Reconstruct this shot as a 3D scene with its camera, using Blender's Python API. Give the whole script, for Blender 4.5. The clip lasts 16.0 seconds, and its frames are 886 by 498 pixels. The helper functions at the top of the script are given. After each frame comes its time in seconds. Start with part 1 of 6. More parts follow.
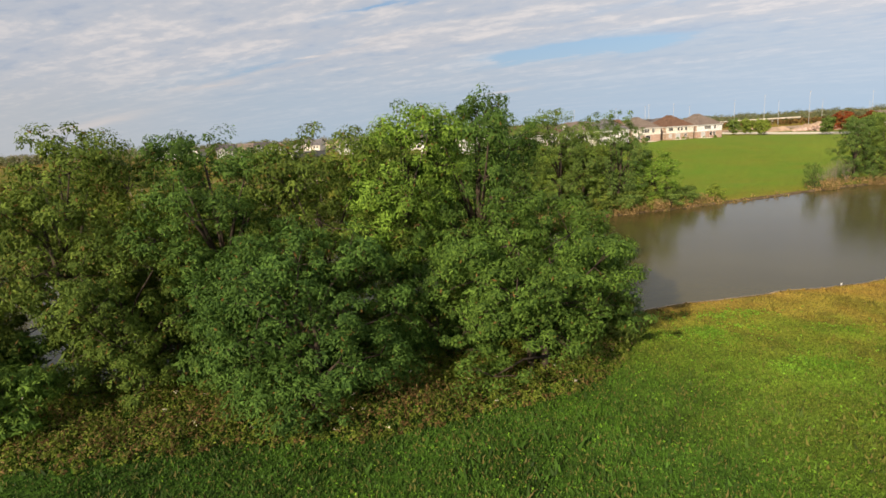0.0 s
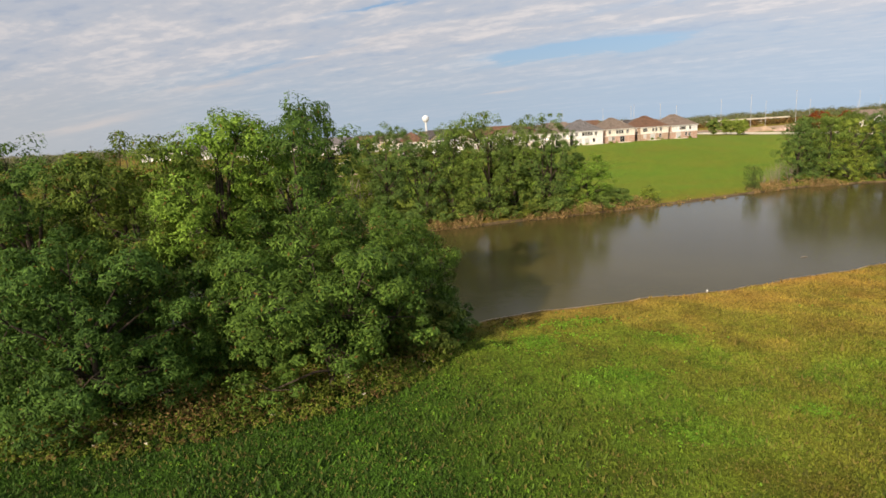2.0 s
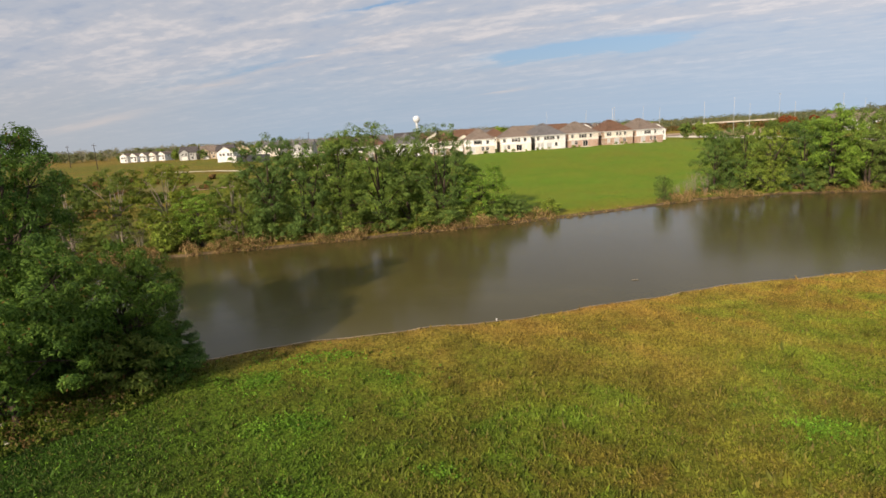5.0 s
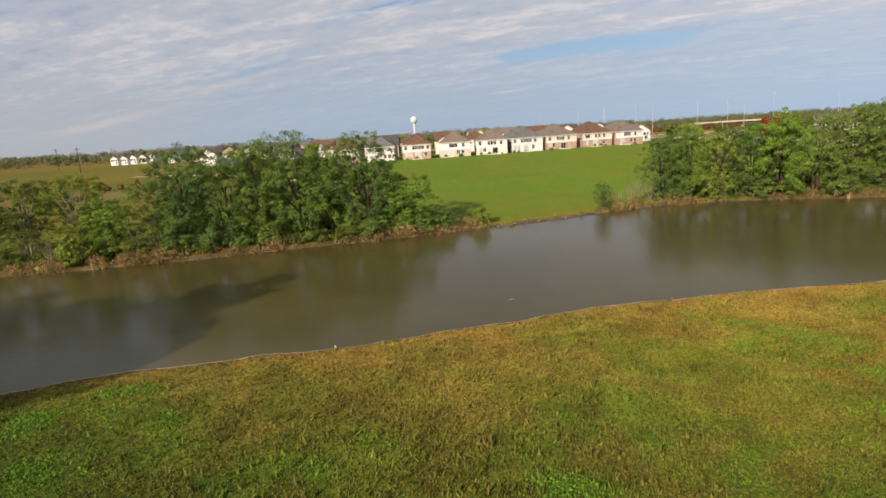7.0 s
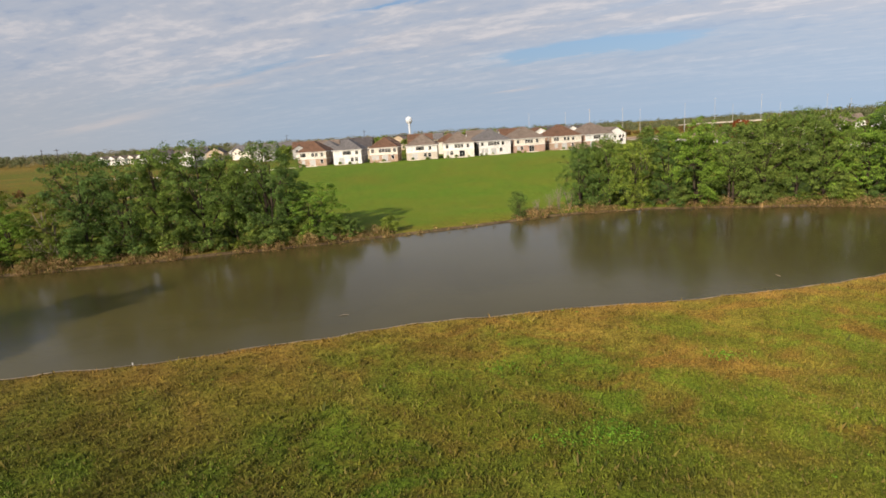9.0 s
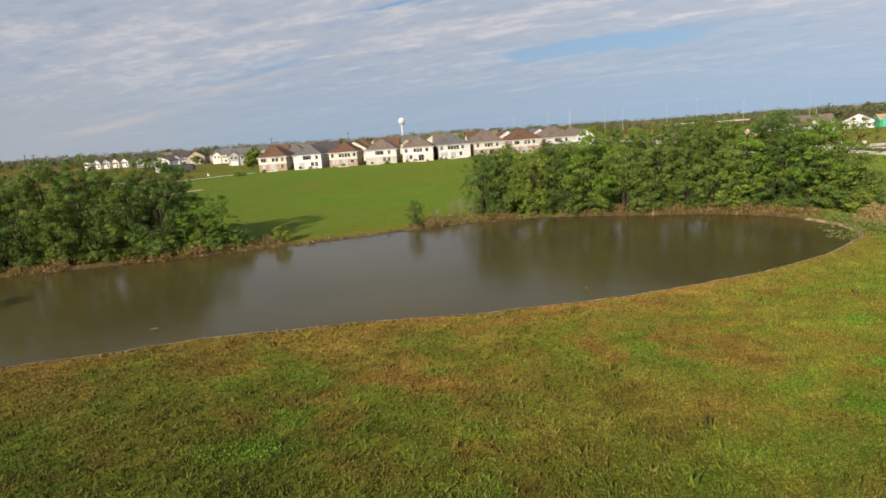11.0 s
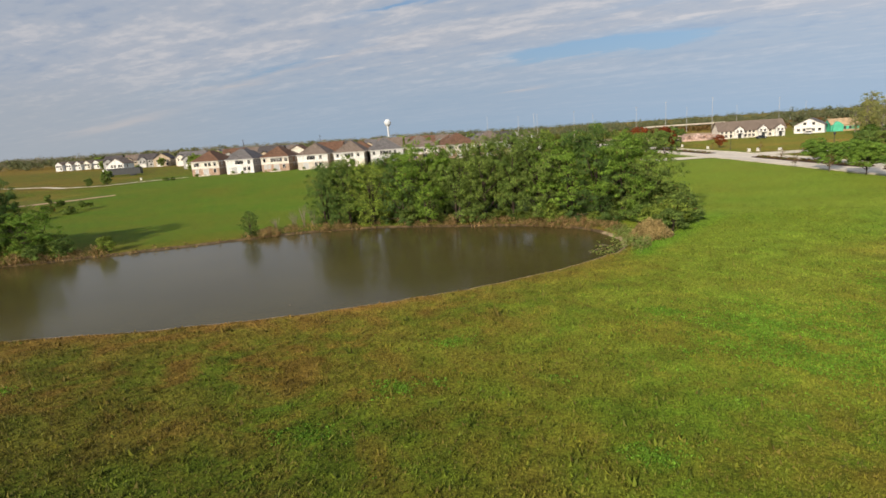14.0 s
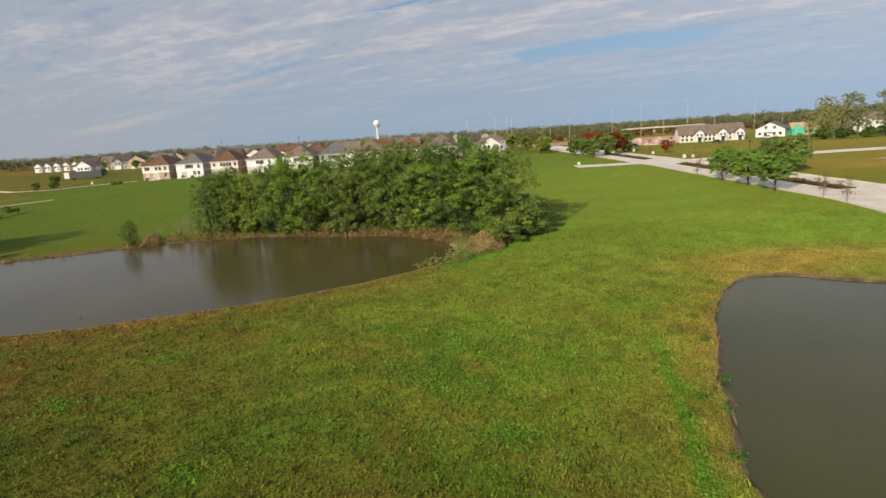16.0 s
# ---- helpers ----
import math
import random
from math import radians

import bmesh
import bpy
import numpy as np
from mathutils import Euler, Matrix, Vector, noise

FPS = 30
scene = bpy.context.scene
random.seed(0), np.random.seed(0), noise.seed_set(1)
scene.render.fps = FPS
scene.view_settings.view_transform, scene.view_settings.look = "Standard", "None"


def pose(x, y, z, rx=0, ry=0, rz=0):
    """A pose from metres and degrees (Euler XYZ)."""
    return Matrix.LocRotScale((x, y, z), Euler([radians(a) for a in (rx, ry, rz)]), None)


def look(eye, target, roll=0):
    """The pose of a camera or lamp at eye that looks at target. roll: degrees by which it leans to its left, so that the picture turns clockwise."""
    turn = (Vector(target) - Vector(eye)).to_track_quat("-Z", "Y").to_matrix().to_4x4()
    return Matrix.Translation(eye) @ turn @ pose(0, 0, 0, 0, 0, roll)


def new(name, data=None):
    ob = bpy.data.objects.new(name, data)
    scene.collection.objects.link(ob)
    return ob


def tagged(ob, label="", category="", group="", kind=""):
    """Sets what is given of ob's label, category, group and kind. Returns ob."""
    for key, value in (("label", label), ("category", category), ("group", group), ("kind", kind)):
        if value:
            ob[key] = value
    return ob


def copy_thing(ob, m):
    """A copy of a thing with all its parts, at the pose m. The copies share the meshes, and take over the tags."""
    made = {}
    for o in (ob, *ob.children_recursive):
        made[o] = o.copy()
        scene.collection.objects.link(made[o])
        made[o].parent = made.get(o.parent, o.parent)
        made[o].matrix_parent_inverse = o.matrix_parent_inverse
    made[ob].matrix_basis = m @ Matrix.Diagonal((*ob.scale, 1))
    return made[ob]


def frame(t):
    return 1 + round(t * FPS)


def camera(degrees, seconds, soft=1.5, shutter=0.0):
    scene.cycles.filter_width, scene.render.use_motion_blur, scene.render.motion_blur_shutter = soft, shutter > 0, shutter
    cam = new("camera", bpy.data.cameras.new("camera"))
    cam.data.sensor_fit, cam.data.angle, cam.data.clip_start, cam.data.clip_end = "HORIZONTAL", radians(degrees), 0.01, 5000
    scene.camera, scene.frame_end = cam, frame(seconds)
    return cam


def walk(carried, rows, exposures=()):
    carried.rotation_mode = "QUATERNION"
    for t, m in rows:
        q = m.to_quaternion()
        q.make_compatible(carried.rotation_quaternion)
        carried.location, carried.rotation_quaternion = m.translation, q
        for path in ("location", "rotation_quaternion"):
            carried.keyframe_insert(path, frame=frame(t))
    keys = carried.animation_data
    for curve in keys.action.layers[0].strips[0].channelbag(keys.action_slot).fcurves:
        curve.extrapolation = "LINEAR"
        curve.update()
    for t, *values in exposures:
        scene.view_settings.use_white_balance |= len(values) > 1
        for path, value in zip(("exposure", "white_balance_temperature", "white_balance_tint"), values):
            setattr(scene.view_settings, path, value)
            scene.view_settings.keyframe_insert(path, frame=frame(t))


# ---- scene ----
cam = camera(75.0, 16.0, soft=1.6)
ROWS = [
    (0.0, 2.28, 0.755, 12.046, 78.651, 3.403, -0.008),
    (0.5, 4.565, 0.809, 11.954, 78.618, 3.407, -0.029),
    (1.0, 6.961, 0.936, 11.893, 78.619, 3.428, -0.063),
    (1.5, 9.49, 1.085, 11.872, 78.635, 3.494, -0.077),
    (2.0, 12.079, 1.246, 11.881, 78.645, 3.54, -0.078),
    (2.5, 14.623, 1.376, 11.916, 78.635, 3.51, -0.082),
    (3.0, 17.112, 1.496, 11.941, 78.615, 3.42, -0.096),
    (3.5, 19.606, 1.68, 11.989, 78.602, 3.312, -0.112),
    (4.0, 22.147, 2.048, 12.109, 78.607, 3.25, -0.1),
    (6.5, 35.46, 5.214, 12.776, 78.628, 3.538, 0.455),
    (7, 38.326, 5.722, 12.806, 78.637, 3.543, 0.569),
    (7.5, 41.363, 6.127, 12.83, 78.634, 3.509, 0.683),
    (8, 44.602, 6.44, 12.872, 78.618, 3.431, 0.811),
    (10.5, 64.483, 4.357, 14.008, 78.569, 3.753, 1.313),
    (11.0, 68.666, 4.667, 13.906, 78.59, 3.836, 1.423),
    (11.5, 72.832, 4.925, 13.888, 78.607, 3.843, 1.512),
    (12.0, 77.194, 5.106, 13.909, 78.619, 3.812, 1.595),
    (12.5, 81.732, 5.154, 13.93, 78.626, 3.774, 1.679),
    (13.0, 86.351, 5.089, 13.922, 78.626, 3.751, 1.761),
    (13.5, 91.045, 4.883, 13.913, 78.626, 3.741, 1.826),
    (14.0, 95.798, 4.577, 13.936, 78.638, 3.703, 1.877),
    (14.5, 100.662, 4.207, 14.048, 78.647, 3.64, 1.928),
    (15.0, 105.721, 3.791, 14.279, 78.637, 3.581, 1.981),
    (15.5, 110.977, 3.575, 14.488, 78.62, 3.565, 2.059),
    (16.0, 116.52, 3.853, 14.494, 78.622, 3.643, 2.19),
]
walk(cam, [(t, pose(x, y, z, rx, ry, rz)) for t, x, y, z, rx, ry, rz in ROWS], [(0.0, 0.25, 7100, 13), (4.0, 0.18, 7000, 14), (8.0, 0.10, 6850, 14), (12.5, 0.0, 6600, 11), (16.0, -0.08, 6650, 11.5)])

# ---- light ----
SUN_WAY = Vector((0.465, 0.790, -0.396)).normalized()
sun = new("sun", bpy.data.lights.new("sun", "SUN"))
sun.data.energy, sun.data.angle, sun.data.color = 5.0, radians(1.0), (1.0, 0.88, 0.70)
sun.matrix_world = look((-60, -90, 80), Vector((-60, -90, 80)) + SUN_WAY)

world = bpy.data.worlds.new("world")
scene.world = world
world.use_nodes = True


def node(tree, kind, **sets):
    n = tree.nodes.new(kind)
    for k, v in sets.items():
        if k in n.inputs:
            n.inputs[k].default_value = v
    return n


def ramp(tree, stops, smooth=True):
    r = tree.nodes.new("ShaderNodeValToRGB")
    els = r.color_ramp.elements
    r.color_ramp.interpolation = "EASE" if smooth else "LINEAR"
    while len(els) < len(stops):
        els.new(0.5)
    for e, (p, c) in zip(els, stops):
        e.position = p
        e.color = (c, c, c, 1) if not isinstance(c, tuple) else (*c, 1)
    return r


def math_node(tree, op, a, b=0.0, clamp=False):
    n = tree.nodes.new("ShaderNodeMath")
    n.operation, n.use_clamp = op, clamp
    for i, v in enumerate((a, b)):
        if isinstance(v, (int, float)):
            n.inputs[i].default_value = v
        else:
            tree.links.new(v, n.inputs[i])
    return n.outputs[0]


def mix(tree, fac, a, b, mode="MIX"):
    n = tree.nodes.new("ShaderNodeMix")
    n.data_type, n.blend_type = "RGBA", mode
    for i, v in ((0, fac), (6, a), (7, b)):
        if isinstance(v, (int, float)):
            n.inputs[i].default_value = v
        elif isinstance(v, tuple):
            n.inputs[i].default_value = (*v, 1)
        else:
            tree.links.new(v, n.inputs[i])
    return n.outputs[2]


def build_sky():
    t = world.node_tree
    t.nodes.clear()
    out = t.nodes.new("ShaderNodeOutputWorld")
    bg = t.nodes.new("ShaderNodeBackground")
    sky = t.nodes.new("ShaderNodeTexSky")
    sky.sky_type, sky.sun_disc = "NISHITA", False
    sky.sun_elevation, sky.sun_rotation = radians(23.4), radians(210)
    sky.air_density, sky.dust_density, sky.ozone_density = 1.0, 0.6, 1.6
    co = t.nodes.new("ShaderNodeTexCoord")
    sep = t.nodes.new("ShaderNodeSeparateXYZ")
    t.links.new(co.outputs["Generated"], sep.inputs[0])
    up = math_node(t, "ADD", math_node(t, "MAXIMUM", sep.outputs[2], 0.0), 0.10)
    flat = t.nodes.new("ShaderNodeCombineXYZ")
    t.links.new(math_node(t, "DIVIDE", sep.outputs[0], up), flat.inputs[0])
    t.links.new(math_node(t, "DIVIDE", sep.outputs[1], up), flat.inputs[1])
    turn = t.nodes.new("ShaderNodeMapping")
    turn.inputs["Rotation"].default_value = (0, 0, radians(27))
    t.links.new(flat.outputs[0], turn.inputs[0])

    def layer(su, sv, scale, detail, rough, distortion):
        m = t.nodes.new("ShaderNodeMapping")
        m.inputs["Scale"].default_value = (su, sv, 1)
        t.links.new(turn.outputs[0], m.inputs[0])
        n = node(t, "ShaderNodeTexNoise", Scale=scale, Detail=detail, Roughness=rough, Distortion=distortion)
        t.links.new(m.outputs[0], n.inputs["Vector"])
        return n.outputs[0]

    big = layer(0.45, 1.25, 0.95, 5.0, 0.55, 0.5)
    rows = layer(0.42, 1.0, 4.6, 3.0, 0.55, 0.5)
    dapple = layer(0.75, 1.0, 9.5, 4.0, 0.6, 0.3)
    uv = t.nodes.new("ShaderNodeSeparateXYZ")
    t.links.new(turn.outputs[0], uv.inputs[0])
    wob = math_node(t, "ADD", math_node(t, "MULTIPLY", math_node(t, "SUBTRACT", big, 0.5), 0.55), math_node(t, "MULTIPLY", math_node(t, "SUBTRACT", rows, 0.5), 0.40))

    def spot(cu, cv, ru, rv, deep):
        du = math_node(t, "DIVIDE", math_node(t, "SUBTRACT", uv.outputs[0], cu), ru)
        dv = math_node(t, "DIVIDE", math_node(t, "SUBTRACT", math_node(t, "ADD", uv.outputs[1], wob), cv), rv)
        e = math_node(t, "EXPONENT", math_node(t, "MULTIPLY", math_node(t, "ADD", math_node(t, "MULTIPLY", du, du), math_node(t, "MULTIPLY", dv, dv)), -1.0))
        return math_node(t, "MULTIPLY", e, deep)

    def total(spots):
        s = spot(*spots[0])
        for k in spots[1:]:
            s = math_node(t, "ADD", s, spot(*k))
        return s

    # clear gaps: the wide blue one, a small one, and the long veil of thin cloud
    gaps = total([(-1.2, 4.40, 0.75, 0.27, 0.62), (-1.75, 2.74, 0.35, 0.07, 0.34), (-3.7, 3.16, 1.7, 0.15, 0.20), (-0.4, 3.55, 0.7, 0.05, 0.16)])
    puffs = total([(-3.8, 3.46, 0.28, 0.08, 0.5), (-5.9, 3.72, 0.8, 0.16, 0.55), (-2.2, 5.72, 0.25, 0.09, 0.6), (-2.9, 3.36, 1.0, 0.05, 0.3)])
    lumps = math_node(t, "ADD", math_node(t, "MULTIPLY", rows, 0.55), math_node(t, "MULTIPLY", dapple, 0.45))
    mixed = math_node(t, "ADD", math_node(t, "MULTIPLY", big, 0.55), math_node(t, "MULTIPLY", lumps, 0.45))
    mixed = math_node(t, "SUBTRACT", math_node(t, "ADD", mixed, 0.07), gaps)
    cover = ramp(t, [(0.22, 0.0), (0.42, 0.74), (0.62, 1.0)])
    t.links.new(mixed, cover.inputs[0])
    light = math_node(t, "ADD", math_node(t, "MULTIPLY", big, 0.36), math_node(t, "MULTIPLY", lumps, 0.64))
    shade = ramp(t, [(0.36, (5.0, 5.75, 7.2)), (0.48, (5.95, 6.6, 7.7)), (0.62, (8.0, 8.15, 8.7))])
    t.links.new(light, shade.inputs[0])
    blue = mix(t, 0.55, sky.outputs[0], (3.2, 5.8, 9.6))
    colour = mix(t, cover.outputs[0], blue, shade.outputs[0])
    low = ramp(t, [(0.0, 0.94), (0.05, 0.74), (0.15, 0.0)])
    t.links.new(sep.outputs[2], low.inputs[0])
    west = ramp(t, [(0.0, (5.4, 6.1, 6.9)), (0.42, (4.5, 6.0, 7.7)), (1.0, (4.3, 6.0, 8.0))])
    t.links.new(math_node(t, "ADD", sep.outputs[0], 0.62), west.inputs[0])
    colour = mix(t, low.outputs[0], colour, west.outputs[0])
    colour = mix(t, math_node(t, "MULTIPLY", puffs, 1.0, True), colour, (8.2, 7.7, 7.6))
    east = ramp(t, [(0.0, 0.93), (0.55, 0.98), (1.0, 1.12)], False)
    t.links.new(math_node(t, "ADD", math_node(t, "MULTIPLY", sep.outputs[0], 0.8), 0.5), east.inputs[0])
    colour = mix(t, 1.0, colour, east.outputs[0], "MULTIPLY")
    t.links.new(colour, bg.inputs[0])
    bg.inputs[1].default_value = 0.074
    t.links.new(bg.outputs[0], out.inputs[0])


build_sky()


# ---- materials ----
def material(name, rough=0.8, spec=0.3):
    m = bpy.data.materials.new(name)
    m.use_nodes = True
    t = m.node_tree
    b = t.nodes["Principled BSDF"]
    b.inputs["Roughness"].default_value = rough
    b.inputs["Specular IOR Level"].default_value = spec
    return m, t, b


def noise_tex(t, scale, detail=4.0, rough=0.55, coord="Object", distortion=0.0):
    co = t.nodes.new("ShaderNodeTexCoord")
    n = node(t, "ShaderNodeTexNoise", Scale=scale, Detail=detail, Roughness=rough, Distortion=distortion)
    t.links.new(co.outputs[coord], n.inputs["Vector"])
    return n.outputs[0]


def bump(t, b, height, strength=0.5, distance=0.05):
    n = node(t, "ShaderNodeBump", Strength=strength, Distance=distance)
    t.links.new(height, n.inputs["Height"])
    t.links.new(n.outputs[0], b.inputs["Normal"])


def plain(name, colour, rough=0.8, spec=0.3, vary=0.18, scale=2.0, fine=25.0, bumps=0.3):
    """A surface of one colour with stains at two scales and a fine relief."""
    m, t, b = material(name, rough, spec)
    dark = tuple(c * (1 - vary) for c in colour)
    light = tuple(min(1, c * (1 + vary * 0.7)) for c in colour)
    a = noise_tex(t, scale)
    c = noise_tex(t, fine, 6)
    r = ramp(t, [(0.35, dark), (0.65, light)])
    t.links.new(a, r.inputs[0])
    r2 = ramp(t, [(0.3, 0.82), (0.7, 1.08)])
    t.links.new(c, r2.inputs[0])
    t.links.new(mix(t, 1.0, r.outputs[0], r2.outputs[0], "MULTIPLY"), b.inputs["Base Color"])
    bump(t, b, c, bumps, 0.01)
    return m


def attr(t, name):
    n = t.nodes.new("ShaderNodeAttribute")
    n.attribute_name = name
    return n.outputs["Fac"]


GRASS_GREEN, GRASS_OLIVE = (0.084, 0.130, 0.011), (0.136, 0.124, 0.015)
GRASS_DRY, GRASS_LUSH = (0.250, 0.145, 0.034), (0.073, 0.172, 0.012)
# deep green of long grass, darkened further for the shade among its blades
GRASS_DEEP_SHADE = (0.038, 0.088, 0.010)
# yellow-green lawn, lightened for sun that the grass scatters back
GRASS_FRESH_LIT = (0.150, 0.205, 0.022)
GRASS_RUST, GRASS_STRAW = (0.170, 0.094, 0.021), (0.235, 0.165, 0.058)


def turf_colour(t, random=None):
    """Olive turf, drier and browner or lusher where the plant cover is so."""
    wide = noise_tex(t, 0.09, 4, 0.6)
    mid = noise_tex(t, 0.55, 5, 0.6)
    r = ramp(t, [(0.36, 0.0), (0.64, 1.0)])
    t.links.new(math_node(t, "ADD", math_node(t, "MULTIPLY", wide, 0.6), math_node(t, "MULTIPLY", mid, 0.4)), r.inputs[0])
    c = mix(t, r.outputs[0], GRASS_GREEN, GRASS_OLIVE)
    brown = ramp(t, [(0.44, 0.0), (0.60, 1.0)])
    t.links.new(noise_tex(t, 0.21, 6, 0.68, "Object", 0.7), brown.inputs[0])
    c = mix(t, math_node(t, "MULTIPLY", brown.outputs[0], attr(t, "rust")), c, GRASS_RUST)
    c = mix(t, attr(t, "dry"), c, GRASS_DRY)
    # mixes in the deep green with the blades' self-shading painted into it
    c = mix(t, attr(t, "deep"), c, GRASS_DEEP_SHADE)
    c = mix(t, attr(t, "lush"), c, GRASS_LUSH)
    c = mix(t, attr(t, "fresh_lit"), c, GRASS_FRESH_LIT)
    patch = ramp(t, [(0.34, 0.76), (0.5, 1.0), (0.66, 1.26)])
    t.links.new(noise_tex(t, 0.38, 4, 0.6, "Object", 0.8), patch.inputs[0])
    place = t.nodes.new("ShaderNodeTexCoord")
    apart = t.nodes.new("ShaderNodeSeparateXYZ")
    t.links.new(place.outputs["Object"], apart.inputs[0])
    rough_lawn = math_node(t, "DIVIDE", math_node(t, "SUBTRACT", 102.0, apart.outputs[1]), 40.0, True)
    c = mix(t, math_node(t, "MAXIMUM", rough_lawn, 0.12), c, patch.outputs[0], "MULTIPLY")
    if random is not None:
        s = ramp(t, [(0.0, 0.46), (0.5, 1.0), (1.0, 1.70)], False)
        t.links.new(random, s.inputs[0])
        c = mix(t, 1.0, c, s.outputs[0], "MULTIPLY")
        straw = math_node(t, "GREATER_THAN", math_node(t, "FRACT", math_node(t, "MULTIPLY", random, 57.3)), 0.86)
        c = mix(t, math_node(t, "MULTIPLY", straw, math_node(t, "SUBTRACT", 0.5, math_node(t, "MULTIPLY", attr(t, "lush"), 0.5), True)), c, GRASS_STRAW)
    return c


def make_turf():
    m, t, b = material("turf", 0.95, 0.1)
    b.inputs["Diffuse Roughness"].default_value = 1.0
    c = turf_colour(t)
    fine = noise_tex(t, 5.5, 8, 0.75)
    s = ramp(t, [(0.37, 0.30), (0.51, 0.82), (0.66, 1.50)], False)
    t.links.new(fine, s.inputs[0])
    c = mix(t, 1.0, c, s.outputs[0], "MULTIPLY")
    mud = noise_tex(t, 1.2, 5)
    r = ramp(t, [(0.35, (0.12, 0.086, 0.045)), (0.65, (0.21, 0.15, 0.085))])
    t.links.new(mud, r.inputs[0])
    c = mix(t, attr(t, "mud"), c, r.outputs[0])
    t.links.new(c, b.inputs["Base Color"])
    bump(t, b, fine, 0.5, 0.06)
    return m


def make_blades(name="grass_blades"):
    m, t, b = material(name, 0.7, 0.2)
    b.inputs["Diffuse Roughness"].default_value = 1.0
    g = t.nodes.new("ShaderNodeNewGeometry")
    t.links.new(turf_colour(t, g.outputs["Random Per Island"]), b.inputs["Base Color"])
    return m


def make_leaves(name, dark, light, dry=(0.16, 0.10, 0.03), dry_share=0.02, tints=1.0):
    """Foliage: colour changes from leaf to leaf and from tree to tree, and some light comes through."""
    m, t, b = material(name, 0.65, 0.10)
    g = t.nodes.new("ShaderNodeNewGeometry")
    o = t.nodes.new("ShaderNodeObjectInfo")
    r = ramp(t, [(0.0, dark), (0.75, light), (1.0, tuple(c * 1.35 for c in light))], False)
    t.links.new(g.outputs["Random Per Island"], r.inputs[0])
    w = noise_tex(t, 0.5, 3)
    s = ramp(t, [(0.3, 0.72), (0.7, 1.25)])
    t.links.new(w, s.inputs[0])
    c = mix(t, 1.0, r.outputs[0], s.outputs[0], "MULTIPLY")
    tint = ramp(t, [(0.0, (0.76, 0.84, 0.86)), (0.5, (1.0, 1.0, 1.0)), (1.0, (1.34, 1.24, 0.92))])
    t.links.new(o.outputs["Random"], tint.inputs[0])
    c = mix(t, tints, c, tint.outputs[0], "MULTIPLY")
    d = math_node(t, "GREATER_THAN", math_node(t, "FRACT", math_node(t, "MULTIPLY", g.outputs["Random Per Island"], 91.7)), 1 - dry_share)
    c = mix(t, d, c, dry)
    t.links.new(c, b.inputs["Base Color"])
    tr = t.nodes.new("ShaderNodeBsdfTranslucent")
    t.links.new(mix(t, 1.0, c, (1.25, 1.3, 0.6), "MULTIPLY"), tr.inputs[0])
    ms = t.nodes.new("ShaderNodeMixShader")
    ms.inputs[0].default_value = 0.22
    t.links.new(b.outputs[0], ms.inputs[1])
    t.links.new(tr.outputs[0], ms.inputs[2])
    t.links.new(ms.outputs[0], t.nodes["Material Output"].inputs[0])
    return m


def make_bark(name, colour):
    m, t, b = material(name, 0.9, 0.2)
    co = t.nodes.new("ShaderNodeTexCoord")
    mp = t.nodes.new("ShaderNodeMapping")
    mp.inputs["Scale"].default_value = (9, 9, 1.6)
    n = node(t, "ShaderNodeTexNoise", Scale=1.5, Detail=6.0, Roughness=0.7)
    t.links.new(co.outputs["Object"], mp.inputs[0])
    t.links.new(mp.outputs[0], n.inputs["Vector"])
    r = ramp(t, [(0.3, tuple(c * 0.45 for c in colour)), (0.7, colour)])
    t.links.new(n.outputs[0], r.inputs[0])
    t.links.new(r.outputs[0], b.inputs["Base Color"])
    bump(t, b, n.outputs[0], 0.8, 0.03)
    return m


def make_water(name, deep, shallow, gloss):
    m, t, b = material(name, 0.15, gloss)
    b.inputs["IOR"].default_value = 1.33
    w = noise_tex(t, 0.06, 3)
    r = ramp(t, [(0.3, deep), (0.7, shallow)])
    t.links.new(w, r.inputs[0])
    t.links.new(r.outputs[0], b.inputs["Base Color"])
    co = t.nodes.new("ShaderNodeTexCoord")
    mp = t.nodes.new("ShaderNodeMapping")
    mp.inputs["Scale"].default_value = (1.6, 2.6, 1)
    n = node(t, "ShaderNodeTexNoise", Scale=1.3, Detail=3.0, Roughness=0.6)
    t.links.new(co.outputs["Object"], mp.inputs[0])
    t.links.new(mp.outputs[0], n.inputs["Vector"])
    bump(t, b, n.outputs[0], 0.15, 0.05)
    return m


def make_shingles(name, colour):
    m, t, b = material(name, 0.9, 0.2)
    co = t.nodes.new("ShaderNodeTexCoord")
    br = node(t, "ShaderNodeTexBrick", Scale=1.0)
    br.inputs["Brick Width"].default_value, br.inputs["Row Height"].default_value = 0.30, 0.14
    br.inputs["Mortar Size"].default_value = 0.008
    br.inputs["Color1"].default_value = (*[c * 0.8 for c in colour], 1)
    br.inputs["Color2"].default_value = (*[min(1, c * 1.2) for c in colour], 1)
    br.inputs["Mortar"].default_value = (*[c * 0.4 for c in colour], 1)
    t.links.new(co.outputs["Object"], br.inputs["Vector"])
    s = ramp(t, [(0.3, 0.8), (0.7, 1.15)])
    t.links.new(noise_tex(t, 0.7, 5), s.inputs[0])
    t.links.new(mix(t, 1.0, br.outputs[0], s.outputs[0], "MULTIPLY"), b.inputs["Base Color"])
    bump(t, b, br.outputs[1], 0.4, 0.01)
    return m


